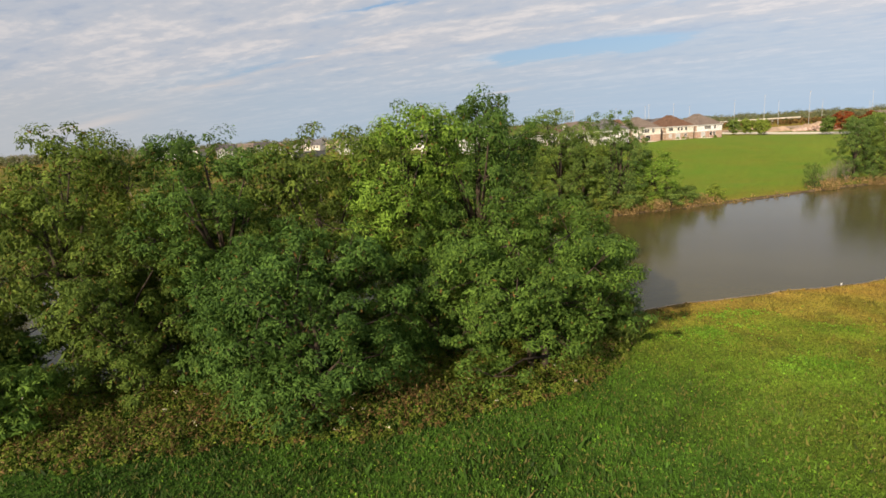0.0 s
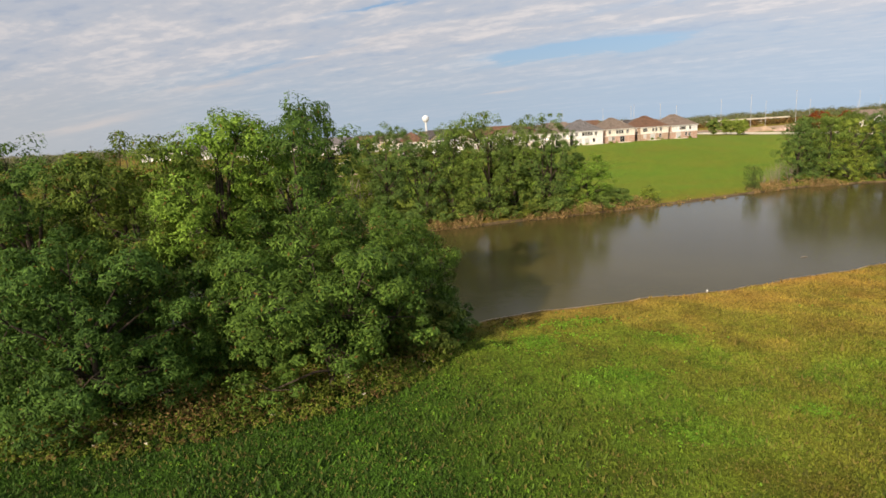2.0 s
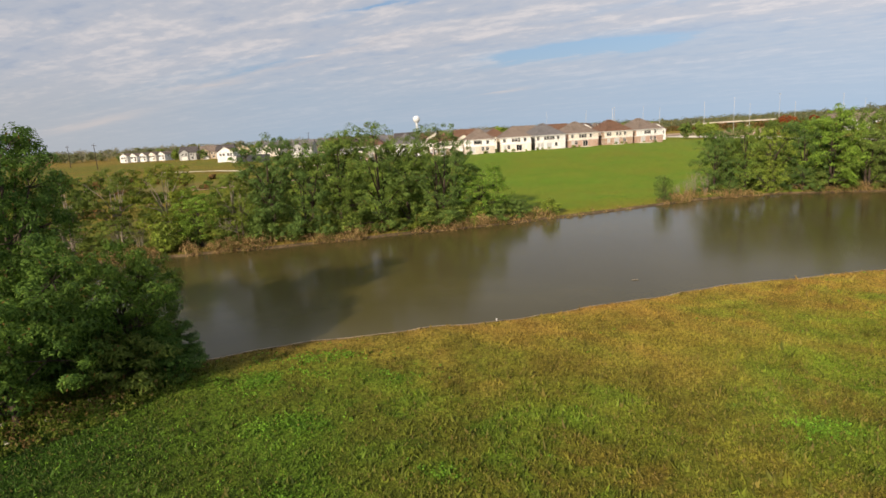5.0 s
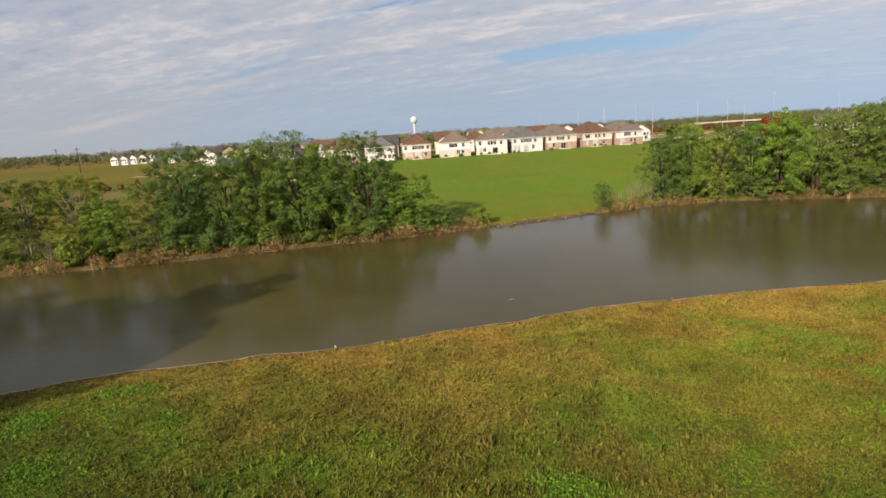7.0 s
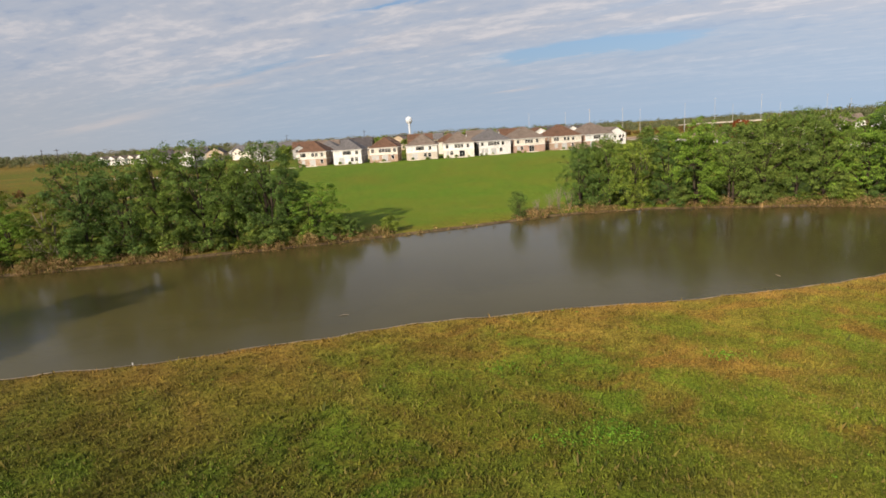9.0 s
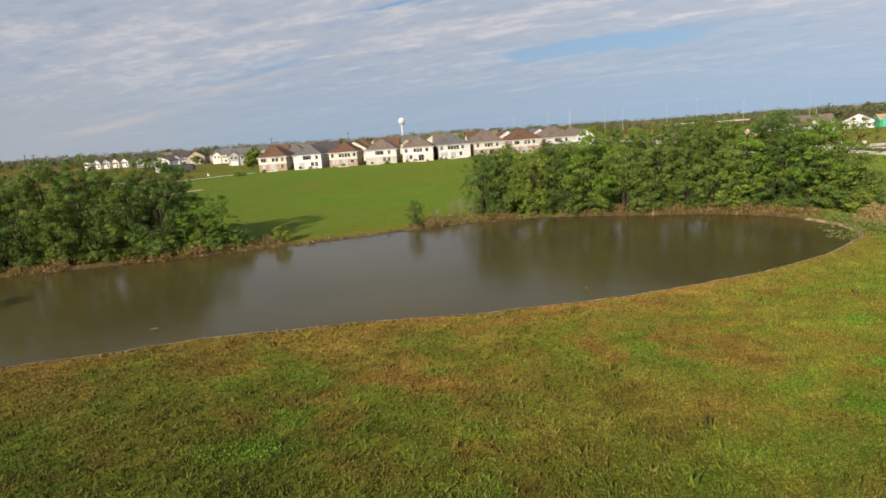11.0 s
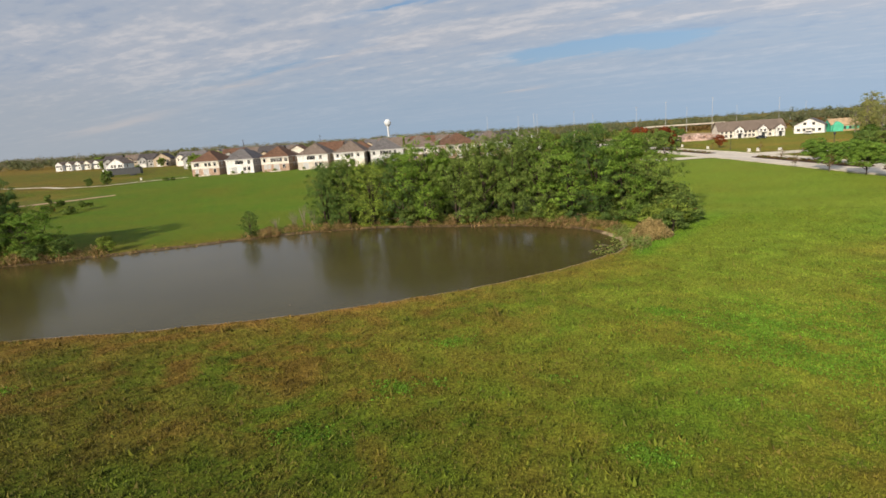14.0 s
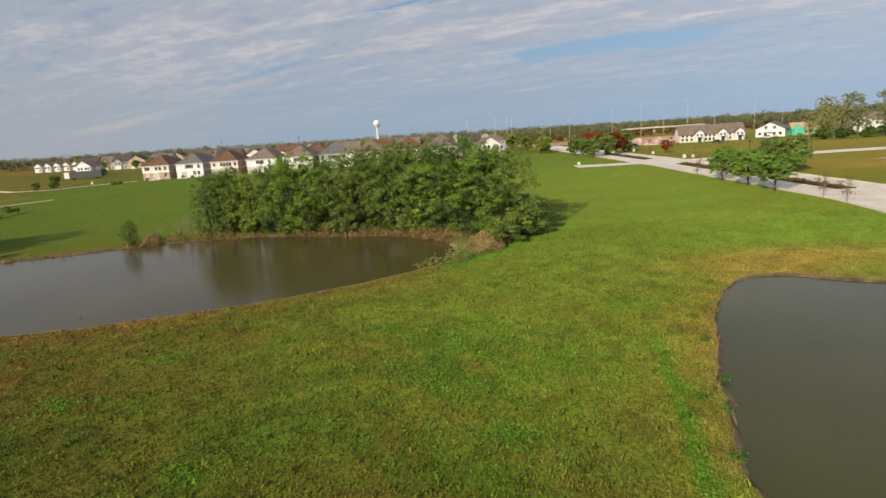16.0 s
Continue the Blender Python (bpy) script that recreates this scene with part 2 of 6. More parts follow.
def make_courses(name, colour, width, height, joint, mortar, vary=0.2, bumps=0.5):
    """Brick, stone or clapboard in courses."""
    m, t, b = material(name, 0.85, 0.25)
    co = t.nodes.new("ShaderNodeTexCoord")
    sep = t.nodes.new("ShaderNodeSeparateXYZ")
    t.links.new(co.outputs["Object"], sep.inputs[0])
    cb = t.nodes.new("ShaderNodeCombineXYZ")
    t.links.new(math_node(t, "ADD", sep.outputs[0], sep.outputs[1]), cb.inputs[0])
    t.links.new(sep.outputs[2], cb.inputs[1])
    br = node(t, "ShaderNodeTexBrick", Scale=1.0)
    br.inputs["Brick Width"].default_value, br.inputs["Row Height"].default_value = width, height
    br.inputs["Mortar Size"].default_value = joint
    br.inputs["Color1"].default_value = (*[c * (1 - vary) for c in colour], 1)
    br.inputs["Color2"].default_value = (*[min(1, c * (1 + vary)) for c in colour], 1)
    br.inputs["Mortar"].default_value = (*mortar, 1)
    t.links.new(cb.outputs[0], br.inputs["Vector"])
    s = ramp(t, [(0.3, 0.85), (0.7, 1.1)])
    t.links.new(noise_tex(t, 0.9, 5), s.inputs[0])
    t.links.new(mix(t, 1.0, br.outputs[0], s.outputs[0], "MULTIPLY"), b.inputs["Base Color"])
    bump(t, b, br.outputs[1], bumps, 0.01)
    return m


TURF, BLADES = make_turf(), make_blades()
WATER = make_water("pond_water", (0.064, 0.053, 0.017), (0.084, 0.070, 0.024), 0.185)
WATER_EAST = make_water("east_pond_water", (0.052, 0.053, 0.017), (0.068, 0.067, 0.022), 0.29)
LEAF_DEEP = make_leaves("leaf_deep_green", (0.064, 0.108, 0.026), (0.196, 0.272, 0.060))
LEAF_TURNING = make_leaves("leaf_turning_green", (0.055, 0.092, 0.018), (0.122, 0.172, 0.030), dry_share=0.03)
LEAF_NEAR = make_leaves("leaf_locust_green", (0.034, 0.077, 0.017), (0.093, 0.166, 0.032), dry_share=0.015, tints=0.7)
LEAF_BANK = make_leaves("leaf_bank_green", (0.058, 0.104, 0.028), (0.130, 0.202, 0.050))
LEAF_STREET = make_leaves("leaf_street_tree", (0.085, 0.165, 0.030), (0.180, 0.300, 0.050), dry_share=0.01, tints=0.3)
LEAF_PALE = make_leaves("leaf_pale_yellow_green", (0.18, 0.21, 0.075), (0.31, 0.335, 0.125), (0.30, 0.24, 0.12), 0.15)
LEAF_FRESH = make_leaves("leaf_fresh_green", (0.078, 0.150, 0.022), (0.196, 0.310, 0.046), dry_share=0.02, tints=0.4)
LEAF_OLIVE = make_leaves("leaf_olive", (0.068, 0.106, 0.021), (0.140, 0.184, 0.036), dry_share=0.03)
# both far woods' leaf colours are paled and greyed to carry distance haze
LEAF_WOODS_HAZED = make_leaves("leaf_autumn_woods_hazed", (0.185, 0.180, 0.138), (0.236, 0.228, 0.172), (0.28, 0.23, 0.16), 0.14)
LEAF_GREENWOODS_HAZED = make_leaves("leaf_green_woods_hazed", (0.105, 0.125, 0.065), (0.165, 0.182, 0.095), (0.20, 0.16, 0.09), 0.10)
LEAF_RED = make_leaves("leaf_autumn_red", (0.16, 0.030, 0.012), (0.30, 0.070, 0.025), (0.22, 0.13, 0.03), 0.15)
LEAF_BROWN = make_leaves("leaf_withered", (0.10, 0.055, 0.022), (0.22, 0.130, 0.050), (0.10, 0.12, 0.03), 0.2)
WEED = make_leaves("weed_leaf", (0.072, 0.108, 0.016), (0.158, 0.196, 0.030), (0.22, 0.165, 0.060), 0.12)
REED = make_leaves("dry_reed", (0.18, 0.118, 0.052), (0.38, 0.255, 0.120), (0.12, 0.13, 0.03), 0.22)
BARK, BARK_PALE = make_bark("bark_brown", (0.085, 0.065, 0.048)), make_bark("bark_pale", (0.34, 0.29, 0.23))
CONCRETE = plain("concrete", (0.70, 0.63, 0.53), 0.9, 0.2, 0.12, 0.3, 8)
MULCH = plain("mulch", (0.075, 0.045, 0.030), 0.95, 0.1, 0.3, 3, 30, 0.8)
RUBBLE = plain("pink_rubble", (0.56, 0.40, 0.33), 0.95, 0.1, 0.35, 0.9, 5, 0.9)
EARTH = plain("bare_earth", (0.44, 0.315, 0.22), 0.95, 0.1, 0.25, 0.3, 6, 0.6)
BLIND = plain("pane_with_drawn_blind", (0.52, 0.53, 0.53), 0.15, 0.5, 0.10, 3, 12, 0.05)
WHITE = plain("white_paint", (0.78, 0.76, 0.72), 0.5, 0.4, 0.05, 1, 10, 0.1)
STEEL = plain("galvanised_steel", (0.50, 0.51, 0.52), 0.45, 0.5, 0.1, 1, 12, 0.1)
TANK_PAINT = plain("tank_paint", (0.72, 0.76, 0.80), 0.4, 0.4, 0.06, 0.1, 2, 0.1)
DARK_METAL = plain("dark_metal", (0.04, 0.045, 0.05), 0.5, 0.5, 0.2)
HOUSE_WRAP = plain("green_house_wrap", (0.10, 0.55, 0.36), 0.6, 0.3, 0.12, 0.6, 6, 0.2)
PLYWOOD = plain("plywood_sheathing", (0.50, 0.36, 0.22), 0.85, 0.2, 0.2, 0.7, 9, 0.3)
ROOF_BROWN, ROOF_GREY = make_shingles("shingles_brown", (0.17, 0.095, 0.062)), make_shingles("shingles_grey", (0.165, 0.155, 0.155))
ROOF_TAUPE, ROOF_DARK = make_shingles("shingles_taupe", (0.21, 0.165, 0.135)), make_shingles("shingles_dark", (0.095, 0.085, 0.085))
SIDING_CREAM = make_courses("siding_cream", (0.79, 0.74, 0.65), 4.0, 0.12, 0.008, (0.45, 0.40, 0.33), 0.04)
SIDING_WHITE = make_courses("siding_white", (0.82, 0.82, 0.80), 4.0, 0.12, 0.008, (0.5, 0.48, 0.45), 0.04)
SIDING_GREY = make_courses("siding_grey", (0.42, 0.42, 0.41), 4.0, 0.12, 0.008, (0.28, 0.28, 0.27), 0.05)
SIDING_TAN = make_courses("siding_tan", (0.52, 0.42, 0.30), 4.0, 0.12, 0.008, (0.34, 0.27, 0.2), 0.05)
BRICK_TAN = make_courses("brick_tan", (0.40, 0.245, 0.160), 0.20, 0.067, 0.010, (0.5, 0.45, 0.38), 0.22)
BRICK_ROSE = make_courses("brick_rose", (0.46, 0.27, 0.20), 0.20, 0.067, 0.010, (0.5, 0.45, 0.38), 0.2)
STONE_PALE = make_courses("stone_pale", (0.60, 0.54, 0.45), 0.4, 0.2, 0.012, (0.45, 0.4, 0.34), 0.15)


def make_glass():
    m, t, b = material("window_glass", 0.06, 0.6)
    r = ramp(t, [(0.4, (0.012, 0.014, 0.017)), (0.6, (0.03, 0.033, 0.037))])
    t.links.new(noise_tex(t, 0.6), r.inputs[0])
    t.links.new(r.outputs[0], b.inputs["Base Color"])
    return m


GLASS = make_glass()


# ---- helpers for meshes ----
def mesh_of(name, verts, faces, mat, smooth=False):
    me = bpy.data.meshes.new(name)
    me.from_pydata(verts, [], faces)
    me.materials.append(mat)
    if smooth:
        me.polygons.foreach_set("use_smooth", [True] * len(me.polygons))
    me.update()
    return me


def part(name, shape, mat, parent=None, label=""):
    """Links a bmesh or (verts, faces) as one mesh object under a thing or a part."""
    if isinstance(shape, bmesh.types.BMesh):
        me = bpy.data.meshes.new(name)
        shape.to_mesh(me)
        shape.free()
        me.materials.append(mat)
    elif isinstance(shape, tuple):
        me = mesh_of(name, shape[0], shape[1], mat)
    else:
        me = shape
    ob = new(name, me)
    ob.parent = parent
    return tagged(ob, label)


def thing(name, label, category, m=None, group="", kind=""):
    e = new(name)
    e.empty_display_size = 0.3
    if m is not None:
        e.matrix_basis = m
    return tagged(e, label, category, group, kind)


def box(bm, x0, y0, z0, x1, y1, z1, bevel=0.0):
    made = bmesh.ops.create_cube(bm, size=1.0)
    for v in made["verts"]:
        v.co = Vector(((x0 + x1) / 2 + v.co.x * (x1 - x0), (y0 + y1) / 2 + v.co.y * (y1 - y0), (z0 + z1) / 2 + v.co.z * (z1 - z0)))
    if bevel:
        edges = list({e for v in made["verts"] for e in v.link_edges})
        bmesh.ops.bevel(bm, geom=edges, offset=bevel, segments=1, affect="EDGES")
    return bm


def boxes(*specs, bevel=0.0):
    bm = bmesh.new()
    for s in specs:
        box(bm, *s, bevel=bevel)
    return bm


def tube(points, radii, sides=6):
    """Verts and faces of a tapered tube along points."""
    V, F = [], []
    pts = [Vector(p) for p in points]
    for i, (p, r) in enumerate(zip(pts, radii)):
        d = (pts[min(i + 1, len(pts) - 1)] - pts[max(i - 1, 0)]).normalized()
        a = d.orthogonal().normalized()
        b = d.cross(a)
        for k in range(sides):
            w = 2 * math.pi * k / sides
            V.append(p + r * (math.cos(w) * a + math.sin(w) * b))
    for i in range(len(pts) - 1):
        for k in range(sides):
            n = (k + 1) % sides
            F.append((i * sides + k, i * sides + n, (i + 1) * sides + n, (i + 1) * sides + k))
    F.append(tuple(range(sides))[::-1])
    F.append(tuple((len(pts) - 1) * sides + k for k in range(sides)))
    return V, F


def joined(shapes):
    V, F = [], []
    for v, f in shapes:
        n = len(V)
        V.extend(v)
        F.extend(tuple(i + n for i in q) for q in f)
    return V, F


# ---- terrain ----
WATER_Z = -0.5


def smooth_loop(points, steps=6):
    p = np.array(points, float)
    out = []
    for i in range(len(p)):
        a, b, c, d = p[i - 1], p[i], p[(i + 1) % len(p)], p[(i + 2) % len(p)]
        for k in range(steps):
            s = k / steps
            out.append(0.5 * (2 * b + (c - a) * s + (2 * a - 5 * b + 4 * c - d) * s * s + (3 * b - a - 3 * c + d) * s ** 3))
    return np.array(out)


POND = smooth_loop([
    (-140, 22), (-80, 25), (-45, 27), (-24, 29.5), (-12, 32), (0, 34.6), (9.7, 36), (18, 39.0), (30, 41.1), (40, 43.9), (50, 46.8), (60, 48.1), (70, 49.0),
    (80, 51), (89, 53.8), (97, 57.4), (105.6, 62.6), (109.3, 66), (113, 69.5), (114.5, 75), (113.5, 81), (110.5, 86.5), (104, 90.5), (96, 93),
    (83, 96.6), (70, 96.0), (60.5, 92.4), (50.4, 88.2), (42, 84.9), (36, 82.6), (30.6, 80.9), (22.8, 79.0), (15, 76.8), (7, 74.5), (-4, 72.2),
    (-12, 71), (-30, 68), (-60, 64), (-100, 58), (-150, 50)])
POND_EAST = smooth_loop([
    (127.6, 24.5), (128.3, 28), (129.4, 31.6), (131, 36.5), (133.8, 44), (136.8, 50.6), (139.7, 54.8), (142.4, 57), (146, 57), (149.5, 54.4),
    (156, 51.5), (170, 49), (190, 40), (196, 18), (176, -4), (150, -10), (132, 2), (128, 14)])


def signed_distance(px, py, loop):
    """Metres to the loop: outside plus, inside minus."""
    a, b = loop, np.roll(loop, -1, axis=0)
    best = np.full(px.shape, 1e9)
    inside = np.zeros(px.shape, bool)
    for (ax, ay), (bx, by) in zip(a, b):
        dx, dy = bx - ax, by - ay
        s = np.clip(((px - ax) * dx + (py - ay) * dy) / (dx * dx + dy * dy + 1e-9), 0, 1)
        best = np.minimum(best, (px - ax - s * dx) ** 2 + (py - ay - s * dy) ** 2)
        cross = ((ay > py) != (by > py)) & (px < ax + (py - ay) / (dy if abs(dy) > 1e-9 else 1e-9) * dx)
        inside ^= cross
    d = np.sqrt(best)
    return np.where(inside, -d, d)


def rise(a, b, v):
    s = np.clip((v - a) / (b - a), 0, 1)
    return s * s * (3 - 2 * s)


def ripple(x, y):
    """Slow unevenness, in -1..1."""
    return (np.sin(x * 0.31 + 1.3 * np.sin(y * 0.17)) + np.sin(y * 0.43 + 1.7 * np.sin(x * 0.23 + 2)) + np.sin(x * 0.83 + y * 0.61)) / 3


CELL, GX0, GY0 = 0.5, -165.0, -22.0
_gx, _gy = np.meshgrid(np.arange(GX0, 215, CELL), np.arange(GY0, 135, CELL))
SHORE = np.minimum(signed_distance(_gx, _gy, POND), signed_distance(_gx, _gy, POND_EAST))


def shore_distance(x, y):
    """Metres from the water's edge, from a table, with a little unevenness."""
    u = np.clip((x - GX0) / CELL, 0, SHORE.shape[1] - 1.001)
    v = np.clip((y - GY0) / CELL, 0, SHORE.shape[0] - 1.001)
    i, j = u.astype(int), v.astype(int)
    fu, fv = u - i, v - j
    d = (SHORE[j, i] * (1 - fu) + SHORE[j, i + 1] * fu) * (1 - fv) + (SHORE[j + 1, i] * (1 - fu) + SHORE[j + 1, i + 1] * fu) * fv
    off = (x < GX0) | (y < GY0) | (x > 214) | (y > 134)
    d = np.where(off, np.maximum(d, 20.0), d)
    return d + 0.20 * ripple(x * 1.7, y * 1.9) + 0.08 * ripple(x * 5.0 + 5, y * 4.4)


def land(x, y):
    back = rise(105, 215, y)
    return 4.1 * back * (1 - 0.5 * rise(95, 170, x)) + 1.9 * rise(128, 165, x) * rise(52, 88, y) * (1 - back)


def ground_z(x, y):
    x, y = np.asarray(x, float), np.asarray(y, float)
    s = shore_distance(x, y)
    base = land(x, y) + 0.06 * ripple(x, y)
    out = base - 0.26 * np.exp(-np.maximum(s, 0) / 0.35) - 0.24 * np.exp(-np.maximum(s, 0) / 4.5)
    return np.where(s > 0, out, np.maximum(-2.2, WATER_Z + s * 0.45))


def gz(x, y):
    return float(ground_z(np.array([x]), np.array([y]))[0])


def blob(x, y, cx, cy, rx, ry):
    return np.exp(-(((x - cx) / rx) ** 2 + ((y - cy) / ry) ** 2))


def clover_patches(x, y):
    """Patches and one long strip of bright broadleaf weeds in the lawn."""
    c = blob(x, y, 117, 39.5, 6.5, 6)
    for cx, cy, rx, ry in CLOVER_SPOTS:
        c = c + 0.9 * blob(x, y, cx, cy, rx, ry)
    strip_x = np.interp(y, [20, 25, 33, 40, 46], [124.6, 125.5, 127.2, 128.4, 129.2])
    patchy = np.clip(0.55 + 0.8 * ripple(x * 2.3 + 4, y * 2.1) + 0.5 * ripple(x * 5, y * 5), 0, 1)
    line = np.exp(-((x - strip_x - 0.15 * ripple(x * 3, y * 3)) / 0.38) ** 2) * rise(14, 20, y) * (1 - rise(38, 45, y))
    return np.clip(np.clip(c, 0, 1) * patchy + line * (0.6 + 0.4 * patchy), 0, 1)


CLOVER_SPOTS = [(118, 29.5, 1.6, 1.2), (129, 50.5, 1.6, 3), (92, 35, 1.8, 1.0), (103, 27, 1.5, 1.0), (101, 35, 0.9, 0.7), (94, 42, 1.2, 0.8), (87, 30, 1.4, 0.9), (55, 37, 1.2, 0.7), (57.5, 29, 2.0, 0.9), (67, 37, 1.0, 0.6), (20, 27, 1.6, 1.0), (110.2, 46, 1.8, 0.9), (24, 31.9, 1.3, 0.8), (41.8, 24.6, 1.4, 0.8), (21, 21.7, 1.2, 0.8), (16.6, 32.4, 2.2, 1.4), (26.7, 22.7, 0.9, 0.6), (19.6, 35.3, 1.6, 0.7)]


def plant_cover(x, y):
    """How dry and how lush the turf is, and where bare mud lies."""
    s = shore_distance(x, y)
    r1, r2 = ripple(x * 0.7, y * 0.9), ripple(x * 2.3 + 4, y * 2.1)
    near = 1 - rise(-7, 7, y - 62 - 0.1 * x)
    dry = 0.80 * np.exp(-np.maximum(s - 0.5, 0) / 3.2) * (0.75 + 0.35 * r1 + 0.2 * r2)
    dry += 0.30 * np.clip(r1 + 0.5 * r2, 0, 1) * rise(8, 22, x) * near * (1 - 0.75 * rise(84, 102, x))
    dry += 0.32 * blob(x, y, -40, 120, 60, 30) + 0.34 * blob(x, y, 232, 140, 45, 22) * (0.7 + 0.5 * r1) + 0.5 * rise(330, 480, y)
    dry += 0.85 * blob(x, y, 146, 61, 13, 4) + 0.22 * blob(x, y, 131.5, 40, 3, 9)
    dry += 0.45 * rise(186, 194, x) * (blob(x, y, 240, 226, 90, 9) + 0.7 * blob(x, y, 240, 268, 90, 8)) * (0.8 + 0.4 * r1)
    dry *= 1 - 0.65 * rise(36, 40, x) * (1 - rise(62, 66, x)) * rise(66, 72, y) * (y < 110)
    dry *= 1 - 0.8 * rise(88, 100, y) * (1 - rise(280, 330, y)) * rise(-30, 0, x) * (1 - rise(140, 165, x))
    lush = 0.26 * blob(x, y, 14, 31, 7, 4.5) + 0.22 * blob(x, y, 20, 25, 10, 6) + 0.30 * blob(x, y, 44, 36, 10, 4) * np.clip(0.4 + r2, 0, 1)
    lush += (0.32 * np.clip(ripple(x * 1.7 + 9, y * 1.9) - 0.05, 0, 1)) * near
    dry += 0.34 * np.exp(-np.maximum(s, 0) / 9.0) * rise(14, 28, x) * (1 - rise(78, 95, x)) * near * (0.8 + 0.5 * r1)
    # lush green held back towards the near trees, adding to the painted shade
    lush *= 0.65 + 0.35 * rise(5, 28, x)
    lush += 0.17 * rise(82, 106, x) * near * (0.8 + 0.5 * r1)
    clover = clover_patches(x, y)
    lush += 0.75 * clover
    band_y = 69 + 1.22 * (x - 115)
    lush += 0.8 * np.exp(-((y - band_y + 1.5) / 2.6) ** 2) * rise(112, 115, x) * (1 - rise(129, 136, x))
    streak = 0.92 + 0.30 * ripple(x * 0.10 + 3, y * 0.25) + 0.14 * r1 + 0.12 * ripple(x * 0.04 + 7, y * 0.8)
    lush += 0.40 * rise(90, 104, y) * (1 - rise(230, 290, y)) * rise(-40, -5, x) * (1 - rise(166, 186, x)) * streak + 0.40 * rise(108, 125, x) * rise(46, 72, y) * (1 - rise(88, 120, y)) * (1 - rise(166, 186, x)) * streak
    lush += 0.14 * rise(186, 200, x) * (y < 320) * (1 - 0.6 * blob(x, y, 232, 140, 45, 22))
    mud = np.exp(-np.maximum(s, 0) / 0.3) * (s > -0.5) + (s <= -0.5)
    mud = mud + 0.8 * blob(x, y, -55, 160, 26, 6)
    dry = dry + (0.55 * blob(x, y, -48, 206, 34, 7) + 0.6 * blob(x, y, -70, 236, 42, 9) + 0.7 * blob(x, y, -22, 172, 20, 4.5) + 0.5 * blob(x, y, -75, 118, 30, 14)) * (0.7 + 0.5 * r1)
    # extra green by the east pond in place of backscattered sunlight
    lush = lush + 0.16 * rise(118, 130, x) * near
    dry = dry + 0.5 * np.clip(ripple(x * 0.12 + 1, y * 0.3) + 0.3 * r1, 0, 1) * rise(-12, -48, x) * rise(95, 120, y) * (1 - rise(250, 330, y))
    dry = dry + 0.35 * rise(186, 192, x) * (1 - rise(200, 300, y)) * np.clip(0.5 + ripple(x * 0.1, y * 0.2), 0, 1)
    bare = blob(x, y, 148, 62, 15, 4.5) * (0.8 + 0.4 * r1)
    dry = dry + 0.5 * bare + 0.5 * blob(x, y, 206, 133, 13, 17) * (0.7 + 0.5 * r1)
    lush = lush * (1 - 0.7 * np.clip(bare, 0, 1))
    dry = dry + 0.22 * blob(x, y, 34, 35, 10, 8) * (0.8 + 0.4 * r1)
    return np.clip(dry, 0, 1), np.clip(lush, 0, 1), np.clip(mud, 0, 1)


def fresh_lit_cover(x, y):
    """The lighter yellow-green lawn between the ponds and the street, backscattered sun painted in."""
    r1 = ripple(x * 0.7, y * 0.9)
    s = shore_distance(x, y)
    zone = rise(84, 116, x) * (1 - rise(164, 182, x)) * (1 - rise(150, 200, y)) * rise(24, 44, y)
    zone = zone * (1 - 0.8 * blob(x, y, 148, 62, 15, 4.5))
    return np.clip(0.50 * zone * (0.85 + 0.35 * r1) * rise(0.5, 6, s), 0, 1)


def rust_cover(x, y):
    """How much of the turf may turn brown in patches: the near lawn most, the far green least."""
    near = 1 - rise(-7, 7, y - 62 - 0.1 * x)
    zone = rise(10, 23, x) * (1 - 0.45 * rise(92, 110, x)) * near + 0.9 * rise(-10, -60, x) * rise(70, 85, y) + 0.8 * rise(184, 190, x) * (y < 330)
    return np.clip(0.78 * zone * (0.75 + 0.4 * ripple(x * 0.35, y * 0.4)), 0, 0.92)


def long_shaded_grass(x, y):
    """Long thick turf round the near trees; darkened here and eastward for blade shade."""
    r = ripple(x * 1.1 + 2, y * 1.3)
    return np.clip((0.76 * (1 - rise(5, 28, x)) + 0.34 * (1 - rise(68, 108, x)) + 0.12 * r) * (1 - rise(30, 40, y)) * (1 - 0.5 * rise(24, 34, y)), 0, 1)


def axis(lo, hi, step, far_lo, far_hi, grow=1.14):
    mid = list(np.arange(lo, hi + step / 2, step))
    a, d = [], step
    while (a[-1] if a else lo) > far_lo:
        d *= grow
        a.append((a[-1] if a else lo) - d)
    b, d = [], step
    while (b[-1] if b else mid[-1]) < far_hi:
        d *= grow
        b.append((b[-1] if b else mid[-1]) + d)
    return np.array(a[::-1] + mid + b)


def add_attributes(me, values):
    for name, v in values.items():
        a = me.attributes.new(name, "FLOAT", "POINT")
        a.data.foreach_set("value", np.asarray(v, np.float32))


def make_ground():
    xs, ys = axis(-45, 152, 0.75, -4500, 4500), axis(12, 106, 0.75, -1500, 4800)
    X, Y = np.meshgrid(xs, ys)
    x, y = X.ravel(), Y.ravel()
    z = ground_z(x, y)
    nx, ny = len(xs), len(ys)
    i = (np.arange(ny - 1)[:, None] * nx + np.arange(nx - 1)[None, :]).ravel()
    faces = np.stack([i, i + 1, i + 1 + nx, i + nx], 1)
    me = mesh_of("ground", np.stack([x, y, z], 1), faces, TURF, True)
    dry, lush, mud = plant_cover(x, y)
    add_attributes(me, {"dry": dry, "lush": lush, "mud": mud, "deep": long_shaded_grass(x, y), "rust": rust_cover(x, y), "fresh_lit": fresh_lit_cover(x, y)})
    tagged(new("ground", me), "mown olive grassland with dry brown banks", "ground", kind="structure")


